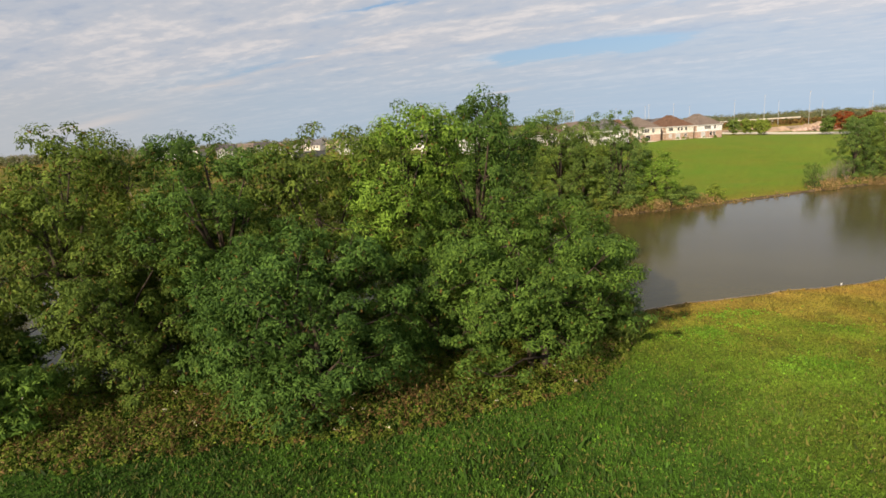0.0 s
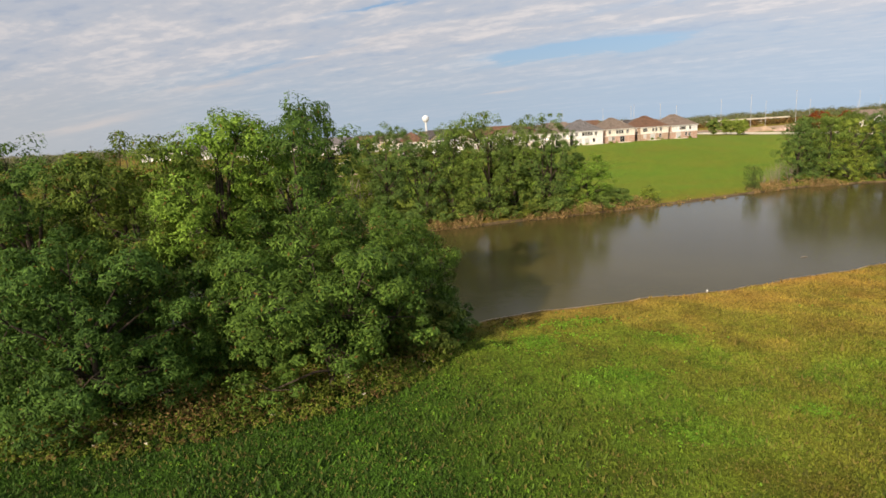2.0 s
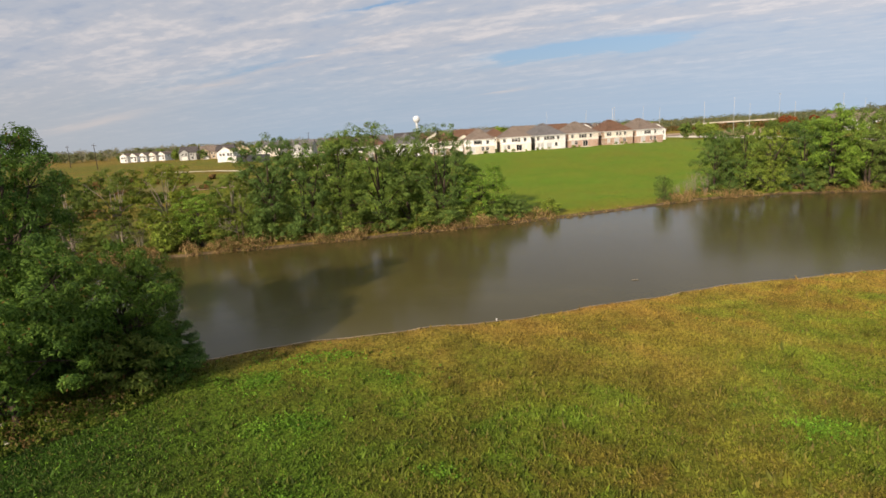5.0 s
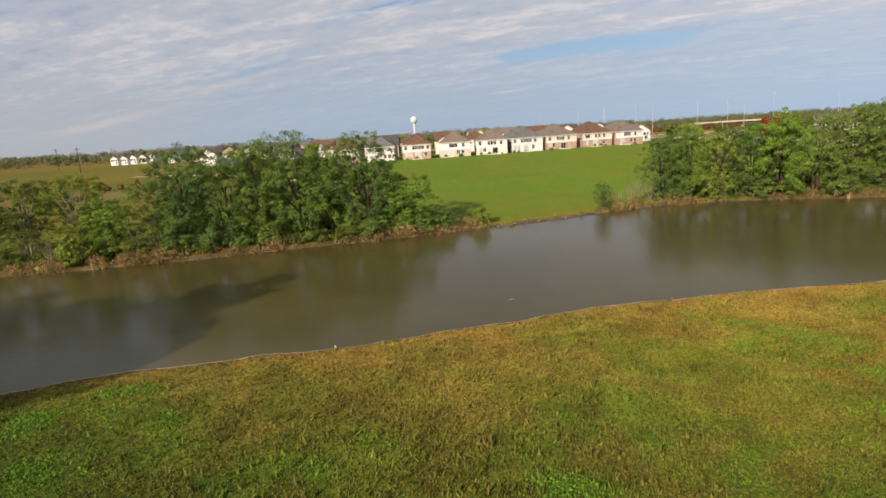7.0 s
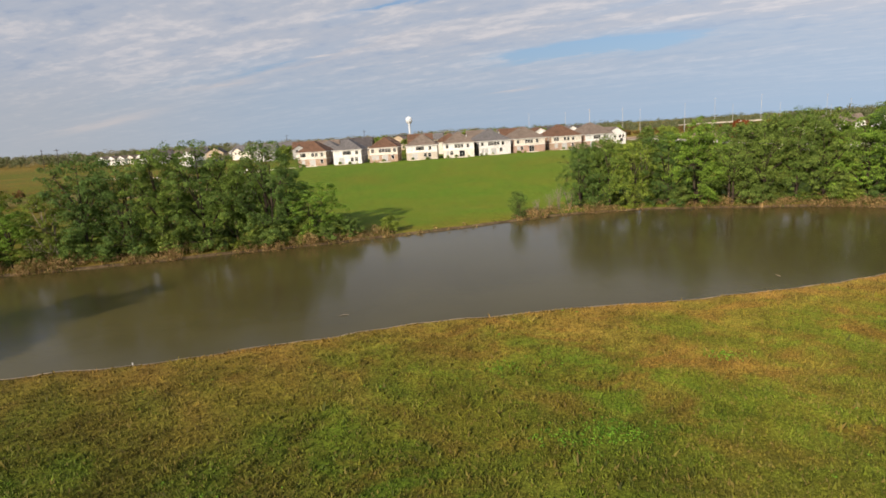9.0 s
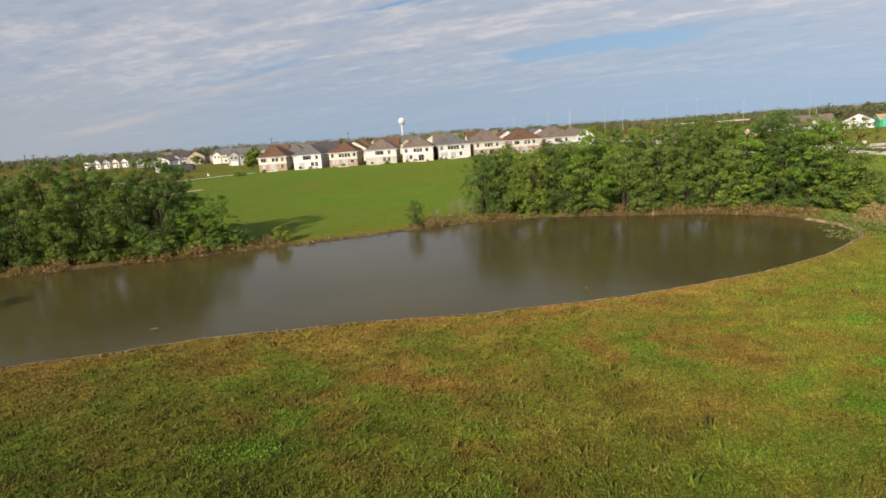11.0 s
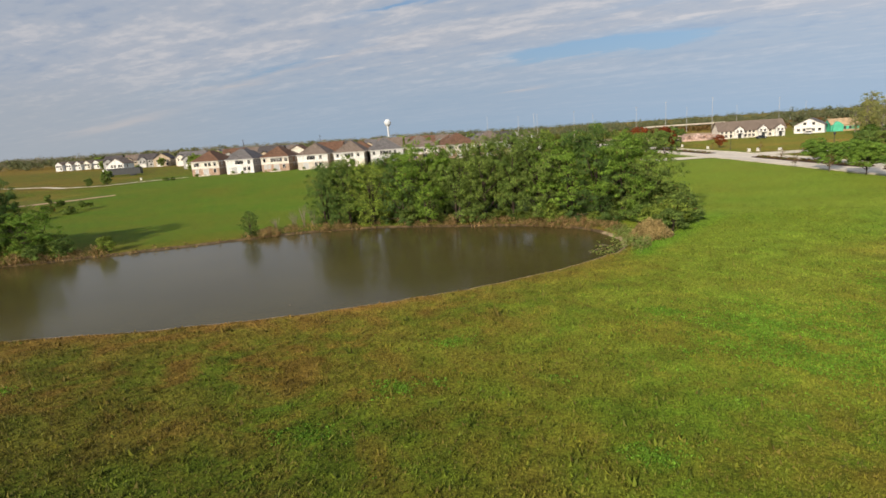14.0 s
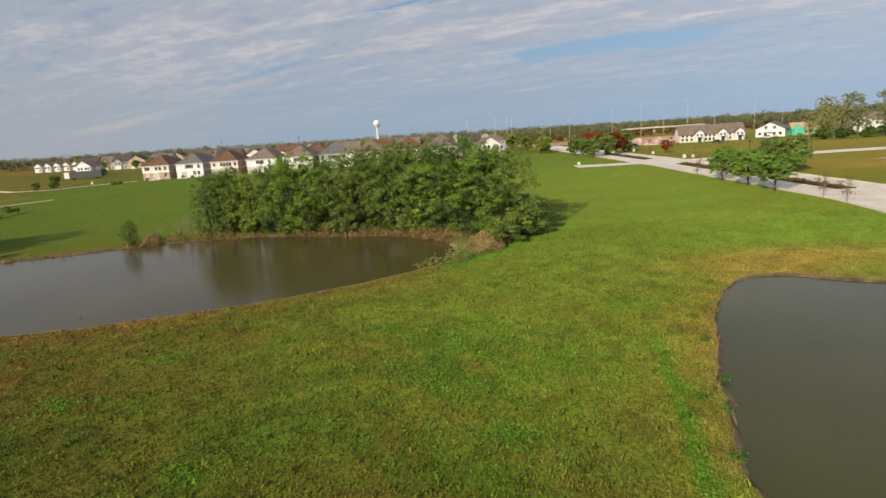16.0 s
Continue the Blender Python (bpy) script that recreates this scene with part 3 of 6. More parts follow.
def make_pond(loop, label, water):
    nxt = np.roll(loop, -1, axis=0)
    side = 1.6 if np.sum(loop[:, 0] * nxt[:, 1] - nxt[:, 0] * loop[:, 1]) > 0 else -1.6
    out = []
    for k in range(len(loop)):
        d = loop[(k + 1) % len(loop)] - loop[k - 1]
        n = np.array([d[1], -d[0]])
        out.append(loop[k] + side * n / (np.linalg.norm(n) + 1e-9))
    bm = bmesh.new()
    f = bm.faces.new([bm.verts.new((p[0], p[1], WATER_Z)) for p in out])
    if f.normal.z < 0:
        f.normal_flip()
    bmesh.ops.triangulate(bm, faces=[f])
    tagged(part("water", bm, water), label, "pond", kind="structure")


def make_shore(loop, mud, wide):
    """The thin bare lip of mud between water and grass."""
    pts = []
    for k in range(len(loop)):
        a, b = loop[k], loop[(k + 1) % len(loop)]
        n = max(1, int(np.linalg.norm(b - a) / 0.45))
        pts += [a + (b - a) * j / n for j in range(n)]
    p = np.array(pts)
    d = np.roll(p, -3, axis=0) - np.roll(p, 3, axis=0)
    nxt = np.roll(p, -1, axis=0)
    side = 1.0 if np.sum(p[:, 0] * nxt[:, 1] - nxt[:, 0] * p[:, 1]) > 0 else -1.0
    nrm = side * np.stack([d[:, 1], -d[:, 0]], 1) / (np.linalg.norm(d, axis=1)[:, None] + 1e-9)
    rows = []
    for target, lift in ((-0.18, 0.02), (0.0, 0.035), (0.7 * wide, 0.05), (wide, 0.01)):
        off = np.zeros(len(p))
        for _ in range(6):
            q = p + nrm * off[:, None]
            off += 0.7 * (target + (0.06 * ripple(q[:, 0] * 3, q[:, 1] * 3) if target > 0.05 else 0) - shore_distance(q[:, 0], q[:, 1]))
        q = p + nrm * np.clip(off, -2, 2)[:, None]
        rows.append(np.concatenate([q, (ground_z(q[:, 0], q[:, 1]) + lift)[:, None]], 1))
    n = len(p)
    V = np.concatenate(rows)
    F = [(r * n + k, r * n + (k + 1) % n, (r + 1) * n + (k + 1) % n, (r + 1) * n + k) for r in range(3) for k in range(n)]
    for far_side, mat, label in ((False, mud, "thin bare lip of tan mud at the water"), (True, SHORE_MUD, "dark eroded mud bank at the water")):
        G = [f for f in F if (V[f[0]][1] > 58 + 0.2 * V[f[0]][0]) == far_side]
        if G:
            used = sorted({i for f in G for i in f})
            place = {i: n for n, i in enumerate(used)}
            tagged(new("shore", mesh_of("shore", V[used], [tuple(place[i] for i in f) for f in G], mat, True)), label, "shore", kind="structure")


SHORE_MUD = plain("shore_mud", (0.135, 0.095, 0.055), 0.9, 0.2, 0.4, 0.8, 9, 0.7)
SHORE_CLAY = plain("shore_clay", (0.36, 0.275, 0.175), 0.9, 0.2, 0.35, 0.8, 9, 0.7)
make_shore(POND, SHORE_CLAY, 0.5)
make_shore(POND_EAST, SHORE_MUD, 0.2)
make_ground()
make_pond(POND, "still muddy brown pond water with soft reflections", WATER)
make_pond(POND_EAST, "dark grey green pond water by the grass", WATER_EAST)


# ---- trees ----
def leaf_cards(rng, centres, radii, per, length, width, flat=0.7, droop=0.25, up=0.42, outward=None):
    """Folded four-cornered leaves round the clumps, turned outward with the crown: verts and quads."""
    n = len(centres) * per
    c = np.repeat(np.asarray(centres, float), per, axis=0)
    r = np.repeat(np.asarray(radii, float), per)
    d = rng.normal(size=(n, 3))
    d[:, 2] += 0.35
    d /= np.linalg.norm(d, axis=1)[:, None]
    p = c + d * (r * rng.uniform(0.35, 1.0, n) ** 0.6)[:, None] * np.array([1, 1, flat])
    nrm = 0.80 * d + rng.normal(size=(n, 3)) * 0.36
    if outward is not None:
        nrm = 0.75 * d + 0.50 * np.repeat(np.asarray(outward), per, axis=0) + rng.normal(size=(n, 3)) * 0.28
    nrm[:, 2] += up
    nrm /= np.linalg.norm(nrm, axis=1)[:, None]
    t = d + rng.normal(size=(n, 3)) * 0.7
    t[:, 2] -= droop
    t -= nrm * np.sum(t * nrm, axis=1)[:, None]
    t /= np.linalg.norm(t, axis=1)[:, None] + 1e-9
    b = np.cross(nrm, t)
    s = rng.uniform(0.7, 1.3, n)[:, None]
    L, W = t * s * length / 2, b * s * width / 2
    lift = nrm * s * width * 0.18
    V = np.stack([p - L, p + W * 1.0 - lift + L * 0.1, p + L, p - W * 1.0 - lift + L * 0.1], 1).reshape(-1, 3)
    return V, np.arange(4 * n).reshape(-1, 4)


def crown_plan(rng, H, R, low, lobes, skirt=0, chunk=1.0):
    """Branch tiers of an uneven crown, each a middle, a radius and a thickness."""
    out = [((rng.uniform(-0.12, 0.12) * R, rng.uniform(-0.12, 0.12) * R, H - 0.34 * R), 0.40 * R, 0.85)]
    turn = rng.uniform(0, 6.3)
    for k in range(lobes):
        a = turn + 2.399 * k + rng.uniform(-0.35, 0.35)
        u = (k + 0.5) / lobes
        z = low + (H - low - 0.50 * R) * (1 - u) * rng.uniform(0.88, 1.06) + 0.22 * R
        wide = math.sin(math.pi * min(1, 0.26 + 0.60 * u)) ** 0.7
        q = R * rng.uniform(0.42, 0.80) * wide
        out.append(((q * math.cos(a), q * math.sin(a), z), chunk * R * rng.uniform(0.26, 0.42), rng.uniform(0.55, 0.88)))
    for k in range(skirt):
        a = turn + 6.283 * k / skirt
        q = R * rng.uniform(0.50, 0.68)
        out.append(((q * math.cos(a), q * math.sin(a), R * rng.uniform(0.18, 0.30)), R * rng.uniform(0.26, 0.36), 0.6))
    return out


def make_tree(name, seed, H, R, low, lobes, clumps, per, leaf, mat, bark, label, category="tree", trunks=1, girth=0.16, flat=0.5, pad=0.62, skirt=0, chunk=1.0):
    rng = np.random.default_rng(seed)
    root = thing(name, label, category)
    plan = crown_plan(rng, H, R, low, lobes, skirt, chunk)
    wood = []
    feet = [(rng.uniform(-0.5, 0.5) * (trunks > 1), rng.uniform(-0.5, 0.5) * (trunks > 1)) for _ in range(trunks)]
    fork = low + 0.35 * (H - low)
    for fx, fy in feet:
        tip = (plan[0][0][0] * 0.8 + fx * 2.2, plan[0][0][1] * 0.8 + fy * 2.2, H - 0.5 * R)
        pts = [(fx, fy, -0.25), (fx * 1.1, fy * 1.1, 0.3), (fx * 1.4 + rng.uniform(-.12, .12), fy * 1.4, fork * 0.6), (fx * 1.8, fy * 1.8 + rng.uniform(-.2, .2), fork), tip]
        wood.append(tube(pts, [girth * 1.5, girth * 1.05, girth * 0.85, girth * 0.7, girth * 0.15], 8))
    centres, radii, outward = [], [], []
    area = sum(r * r for _, r, _ in plan)
    for (cx, cy, cz), r, thick in plan:
        fx, fy = feet[int(rng.integers(len(feet)))]
        z0 = min(fork, max(low * 0.7, cz - r * 1.2)) * rng.uniform(0.75, 1.0)
        start = Vector((fx * 1.5, fy * 1.5, z0))
        end = Vector((cx, cy, cz - 0.1 * r))
        mid = start.lerp(end, 0.5) + Vector((0, 0, 0.18 * (end - start).length * rng.uniform(-0.2, 0.8)))
        wood.append(tube([start, mid, end], [girth * 0.55, girth * 0.38, girth * 0.16], 5))
        away = np.array([cx, cy, 0.0]) / (math.hypot(cx, cy) + 0.4 * R)
        for k in range(max(3, round(clumps * r * r / area))):
            d = rng.normal(size=3)
            d[2] = d[2] * 0.9 + 0.30
            d /= np.linalg.norm(d)
            q = r * rng.uniform(0.62, 1.18)
            c = (cx + d[0] * q, cy + d[1] * q, max(0.3, cz + d[2] * q * thick - 0.10 * q * (1 - abs(d[2]))))
            centres.append(c)
            out = d * np.array([1, 1, 1.2]) + 0.7 * away
            outward.append(out / (np.linalg.norm(out) + 1e-9))
            radii.append(rng.uniform(0.55, 1.30) * pad)
            if k % 5 == 0:
                wood.append(tube([end, end.lerp(Vector(c), 0.55) + Vector((0, 0, 0.05 * r)), Vector(c)], [girth * 0.18, girth * 0.11, girth * 0.04], 4))
    V, F = joined(wood)
    part("trunk", mesh_of("trunk", V, F, bark, True), bark, root)
    V, F = leaf_cards(rng, centres, radii, per, leaf, leaf * 0.36, flat, droop=0.45, up=0.18, outward=outward)
    part("crown", mesh_of("crown", V, F, mat), mat, root)
    return root


class Kind:
    """One model of a tree, set once and then copied."""

    def __init__(self, model, height):
        self.model, self.height, self.used = model, height, False

    def at(self, x, y, height, turn=0.0, wide=1.0, label="", group=""):
        k = height / self.height
        m = pose(x, y, gz(x, y) - 0.05, 0, 0, turn) @ Matrix.Diagonal((k * wide, k * wide, k, 1))
        if not self.used:
            self.model.matrix_basis = m
            self.used = True
            made = self.model
        else:
            made = copy_thing_at(self.model, m)
        return tagged(made, label, "", group)


def copy_thing_at(ob, m):
    kept = ob.matrix_basis.copy()
    ob.matrix_basis = Matrix.Identity(4)
    made = copy_thing(ob, m)
    ob.matrix_basis = kept
    return made


LOCUST = "locust tree with feathery dark green foliage by the pond"
NEAR_A = Kind(make_tree("locust_tree", 11, 8.6, 5.4, 1.5, 20, 560, 88, 0.20, LEAF_NEAR, BARK, LOCUST, trunks=2, skirt=1, pad=0.55, flat=0.72), 8.6)
NEAR_B = Kind(make_tree("locust_tree", 12, 8.2, 4.8, 0.4, 18, 500, 88, 0.20, LEAF_NEAR, BARK, LOCUST, trunks=2, skirt=5, pad=0.55, flat=0.72), 8.2)
NEAR_TALL = Kind(make_tree("locust_tree", 13, 13.6, 4.3, 3.4, 18, 400, 80, 0.215, LEAF_NEAR, BARK, LOCUST, trunks=1, girth=0.22, pad=0.62, flat=0.72), 13.6)
NEAR_FRESH = Kind(make_tree("locust_tree", 14, 13.0, 3.9, 4.0, 16, 360, 80, 0.215, LEAF_FRESH, BARK, LOCUST, trunks=3, girth=0.15, pad=0.62, flat=0.72), 13.0)
NEAR_OLIVE = Kind(make_tree("locust_tree", 15, 11.6, 4.6, 2.0, 17, 370, 76, 0.215, LEAF_TURNING, BARK, LOCUST, trunks=2, pad=0.62, flat=0.72), 11.6)
NEAR_LOW = Kind(make_tree("locust_tree", 16, 8.2, 4.8, 0.4, 18, 420, 88, 0.20, LEAF_TURNING, BARK, LOCUST, trunks=2, skirt=5, pad=0.55, flat=0.72), 8.2)
FAR_A = Kind(make_tree("locust_tree", 21, 12.0, 5.2, 1.3, 11, 310, 62, 0.25, LEAF_DEEP, BARK, LOCUST, trunks=2, girth=0.2, pad=0.62, flat=0.72, skirt=3, chunk=1.25), 12.0)
FAR_B = Kind(make_tree("locust_tree", 22, 12.0, 4.6, 1.6, 10, 270, 62, 0.25, LEAF_DEEP, BARK, LOCUST, trunks=1, girth=0.22, pad=0.62, chunk=1.25, flat=0.72), 12.0)
BANK_A = Kind(make_tree("locust_tree", 26, 12.0, 5.0, 0.8, 11, 310, 62, 0.25, LEAF_BANK, BARK, LOCUST, trunks=2, girth=0.2, pad=0.62, chunk=1.25, flat=0.72, skirt=4), 12.0)
BANK_B = Kind(make_tree("locust_tree", 27, 12.0, 4.4, 1.8, 10, 270, 60, 0.25, LEAF_BANK, BARK, LOCUST, trunks=1, girth=0.22, pad=0.62, chunk=1.25, flat=0.72), 12.0)
FAR_C = Kind(make_tree("locust_tree", 23, 9.0, 4.6, 1.1, 10, 260, 58, 0.24, LEAF_FRESH, BARK, LOCUST, trunks=2, girth=0.16, chunk=1.2, pad=0.58, skirt=1), 9.0)
FAR_D = Kind(make_tree("locust_tree", 24, 9.5, 4.0, 1.0, 14, 215, 54, 0.24, LEAF_OLIVE, BARK_PALE, LOCUST, trunks=2, girth=0.14, pad=0.64), 9.5)
SHRUB = Kind(make_tree("shrub", 31, 3.2, 2.1, 0.1, 9, 120, 40, 0.26, LEAF_NEAR, BARK, "dense green shrub on the pond bank", "shrub", trunks=3, girth=0.05, pad=0.42), 3.2)
SHRUB_BANK = Kind(make_tree("shrub", 33, 3.2, 2.1, 0.1, 8, 80, 40, 0.28, LEAF_DEEP, BARK, "dense green shrub on the pond bank", "shrub", trunks=2, girth=0.05, pad=0.5), 3.2)
SHRUB_PALE = Kind(make_tree("shrub", 34, 3.0, 2.0, 0.1, 8, 66, 28, 0.36, LEAF_OLIVE, BARK, "dense olive shrub on the pond bank", "shrub", trunks=2, girth=0.05, pad=0.5), 3.0)
SHRUB_OLIVE = Kind(make_tree("shrub", 32, 3.0, 2.0, 0.1, 9, 120, 38, 0.26, LEAF_OLIVE, BARK, "dense olive shrub under the trees", "shrub", trunks=3, girth=0.05, pad=0.42), 3.0)

NEAR, FAR, EAST = "locust trees by the near shore", "locust trees on the far bank", "locust trees at the pond's east end"
NEAR_A.at(6.0, 28.2, 8.8, 20, 1.06, "broad locust tree with feathery foliage down to the grass", NEAR)
NEAR_B.at(-4.3, 26.2, 8.8, 140, 1.02, "broad locust tree with dense leaves above dark undergrowth", NEAR)
NEAR_LOW.at(-14.4, 28.8, 8.4, 200, 0.95, "olive locust tree leaning over the shaded bank", NEAR)
NEAR_TALL.at(4.0, 33.0, 14.4, 0, 0.86, "tall locust tree with a domed crown at the water", NEAR)
NEAR_FRESH.at(-0.3, 32.4, 13.8, 60, 1.0, "tall locust tree with bright green sunlit leaves", NEAR)
NEAR_TALL.at(-9.7, 31.0, 13.2, 130, 1.0, "tall dark locust tree on the shaded bank", NEAR)
NEAR_OLIVE.at(-4.6, 31.5, 12.8, 80, 0.95, "locust tree with yellowing olive leaves", NEAR)
NEAR_OLIVE.at(-17.4, 31.0, 14.0, 200, 0.95, "locust tree with yellowing olive leaves and a thin top", NEAR)
NEAR_TALL.at(-25.5, 31.0, 11.6, 250, 1.1, LOCUST, NEAR)
NEAR_LOW.at(-22.5, 26.5, 7.6, 60, 0.95, LOCUST, NEAR)
NEAR_OLIVE.at(-33, 28.0, 11.6, 20, 1.0, LOCUST, NEAR)
NEAR_OLIVE.at(-13.4, 32.4, 11.0, 310, 0.9, "low olive locust tree between taller ones", NEAR)
NEAR_B.at(11.0, 33.6, 3.4, 190, 1.2, "low locust sapling bending over the water", NEAR)
NEAR_B.at(1.6, 30.8, 7.6, 100, 0.85, "young locust tree under the tall ones", NEAR)
NEAR_B.at(-8.6, 29.6, 7.4, 250, 0.9, "young locust tree in the shade", NEAR)
NEAR_A.at(-32, 25.0, 8.0, 300, 1.0, LOCUST, NEAR)
NEAR_B.at(8.7, 33.5, 7.8, 310, 0.84, "low locust tree spreading over the pond's edge", NEAR)
for x, y, h in ((0.6, 31.2, 2.8), (-2.6, 30.6, 3.0), (2.4, 31.4, 2.6), (-1.0, 32.6, 3.2), (3.8, 32.2, 3.8), (1.6, 32.9, 3.8), (5.8, 33.4, 3.4), (-4.2, 31.8, 3.8), (-7.6, 31.4, 3.6)):
    SHRUB_OLIVE.at(x, y, h, x * 90, 1.1, "", "understorey shrubs")
SHRUB.at(-17.0, 23.6, 3.6, 0, 0.9, "blue green shrub at the edge of the rough grass")
for k, (x, y, h) in enumerate(((-9.2, 28.6, 4.2), (10.4, 31.6, 3.4), (-19.4, 27.4, 3.8), (-6.4, 30.6, 5.0), (-15.5, 30.8, 5.0), (7.0, 32.6, 4.6), (-23.0, 29.4, 4.6), (-28, 26, 4.4), (11.6, 33.6, 2.6))):
    (SHRUB_OLIVE if k % 3 == 1 else SHRUB).at(x, y, h, k * 73 % 360, 1.0, "", "understorey shrubs")
for x, y, h, k, t in ((32.0, 83.9, 7.6, FAR_C, 10), (28.6, 84.4, 9.4, BANK_B, 40), (26.4, 83.8, 12.2, BANK_A, 90), (21.8, 83.0, 11.2, BANK_B, 150), (18.0, 81.8, 13.6, BANK_A, 200),
                      (13.0, 80.2, 12.0, BANK_B, 250), (9.0, 79.0, 11.4, BANK_A, 300), (4.4, 77.6, 12.8, BANK_B, 20), (0.0, 77.4, 9.4, FAR_D, 70), (-4.6, 76.0, 8.2, FAR_C, 110),
                      (-9.0, 76.8, 11.2, FAR_D, 160), (-14.5, 75.2, 10.6, FAR_D, 220), (-20, 74.0, 11.2, FAR_D, 280), (-27, 73.2, 8.4, FAR_C, 330), (-35, 72.0, 10.5, FAR_D, 15),
                      (-44, 70.5, 10.0, BANK_B, 55), (-54, 70.0, 9.4, FAR_D, 95), (-66, 68.0, 10.0, BANK_A, 135), (12.0, 86.6, 9.6, FAR_D, 175), (22.0, 88.5, 9.8, FAR_D, 215), (2.0, 85.0, 8.8, FAR_D, 255)):
    k.at(x, y, h * ((1.10 if x > 8 else 1.0) + 0.05 * math.sin(x * 1.7)), t, 0.96, "", FAR)
for x, y, h, k, t in ((72.4, 100.4, 8.4, BANK_A, 10), (74.6, 101.0, 9.4, BANK_A, 140), (76.5, 98.9, 10.2, BANK_B, 60), (80.4, 98.6, 9.6, FAR_A, 120), (85.6, 98.4, 10.4, BANK_A, 170), (89.6, 97.0, 11.8, FAR_C, 220),
                      (94.4, 96.0, 12.4, FAR_A, 270), (98.6, 94.4, 13.2, FAR_B, 320), (103.0, 93.6, 12.8, BANK_B, 20), (106.6, 92.6, 13.9, FAR_B, 70), (111.0, 91.0, 12.0, FAR_C, 130),
                      (114.8, 89.6, 12.6, BANK_A, 180), (118.6, 88.6, 13.0, FAR_C, 230), (121.4, 87.4, 12.2, FAR_A, 290), (92.0, 102.0, 11.4, FAR_B, 35), (100.5, 100.5, 12.2, FAR_A, 85),
                      (108.5, 98.4, 12.0, FAR_D, 145), (117.0, 94.5, 13.0, FAR_B, 195), (84.0, 103.5, 9.8, FAR_D, 245)):
    k.at(x, y, h * ((1.16 if x < 92 else 1.04) + 0.07 * math.sin(x * 2.1)), t, 0.88 if x < 92 else 0.94, "", EAST)
for x, y, h in ((42.0, 86.6, 2.6), (-24, 72.4, 3.6), (28.0, 81.8, 3.6), (14.5, 78.9, 3.4), (3.5, 75.6, 3.8), (-8.0, 73.4, 4.0), (87, 97.0, 3.6), (97.5, 94.0, 3.4), (108, 90.2, 3.4)):
    SHRUB_BANK.at(x, y, h, x * 37 % 360, 0.9)
BANK_A.at(61.4, 94.0, 4.1, 80, 0.95, "single young locust tree at the water's edge")


# low shrubs and saplings fill the foot of the bank woods
hedge = random.Random(9)
for i, (px, py) in enumerate(POND):
    if py < 58 + 0.2 * px or px < -70 or 37 < px < 72 or px > 112:
        continue
    d = POND[(i + 1) % len(POND)] - POND[i - 1]
    ox, oy = d[1] / np.linalg.norm(d), -d[0] / np.linalg.norm(d)
    for k in range(2):
        if px < 2 and k:
            continue
        s = (hedge.uniform(2.6, 4.2) if hedge.random() < 0.6 else hedge.uniform(1.0, 2.2)) + 2.6 * k
        (SHRUB_BANK if hedge.random() < (0.62 if px > 2 else 0.35) else SHRUB_PALE).at(px + ox * s + hedge.uniform(-0.8, 0.8), py + oy * s + hedge.uniform(-0.5, 0.5), (hedge.uniform(1.3, 3.0) + 0.6 * k) * (0.72 if px > 70 else 1.0), hedge.uniform(0, 360), hedge.uniform(0.9, 1.25), "", "bank shrubs")
for x, y, h in ((124.4, 87.4, 5.4), (122.6, 85.0, 3.6), (119.8, 84.6, 3.4), (121.5, 90.5, 6.0), (124.0, 91.0, 5.0), (121.4, 77.6, 3.0), (122.6, 80.4, 3.8), (120.6, 80.6, 3.2), (124.6, 83.6, 4.2)):
    SHRUB_BANK.at(x, y, h, x * 29 % 360, 1.1, "", "bank shrubs")


# ---- houses ----
def window(parent, x, y, z, w, h, face=(0, -1), mullions=1, behind=None):
    """A window flush in a wall that looks along face, middle of its sill at x, y, z."""
    fx, fy = face
    turn = math.degrees(math.atan2(fx, -fy))
    m = pose(x, y, z, 0, 0, turn)
    f = 0.09
    fr = part("window", boxes((-w / 2 - f, -0.07, -f, w / 2 + f, 0.05, 0), (-w / 2 - f, -0.07, h, w / 2 + f, 0.05, h + f), (-w / 2 - f, -0.07, 0, -w / 2, 0.05, h), (w / 2, -0.07, 0, w / 2 + f, 0.05, h),
                              *[(-w / 2 + w * (k + 1) / (mullions + 1) - 0.03, -0.055, 0, -w / 2 + w * (k + 1) / (mullions + 1) + 0.03, 0.05, h) for k in range(mullions)]), WHITE, parent)
    fr.matrix_basis = m
    part("pane", boxes((-w / 2, -0.03, 0, w / 2, 0.0, h)), behind or GLASS, fr)


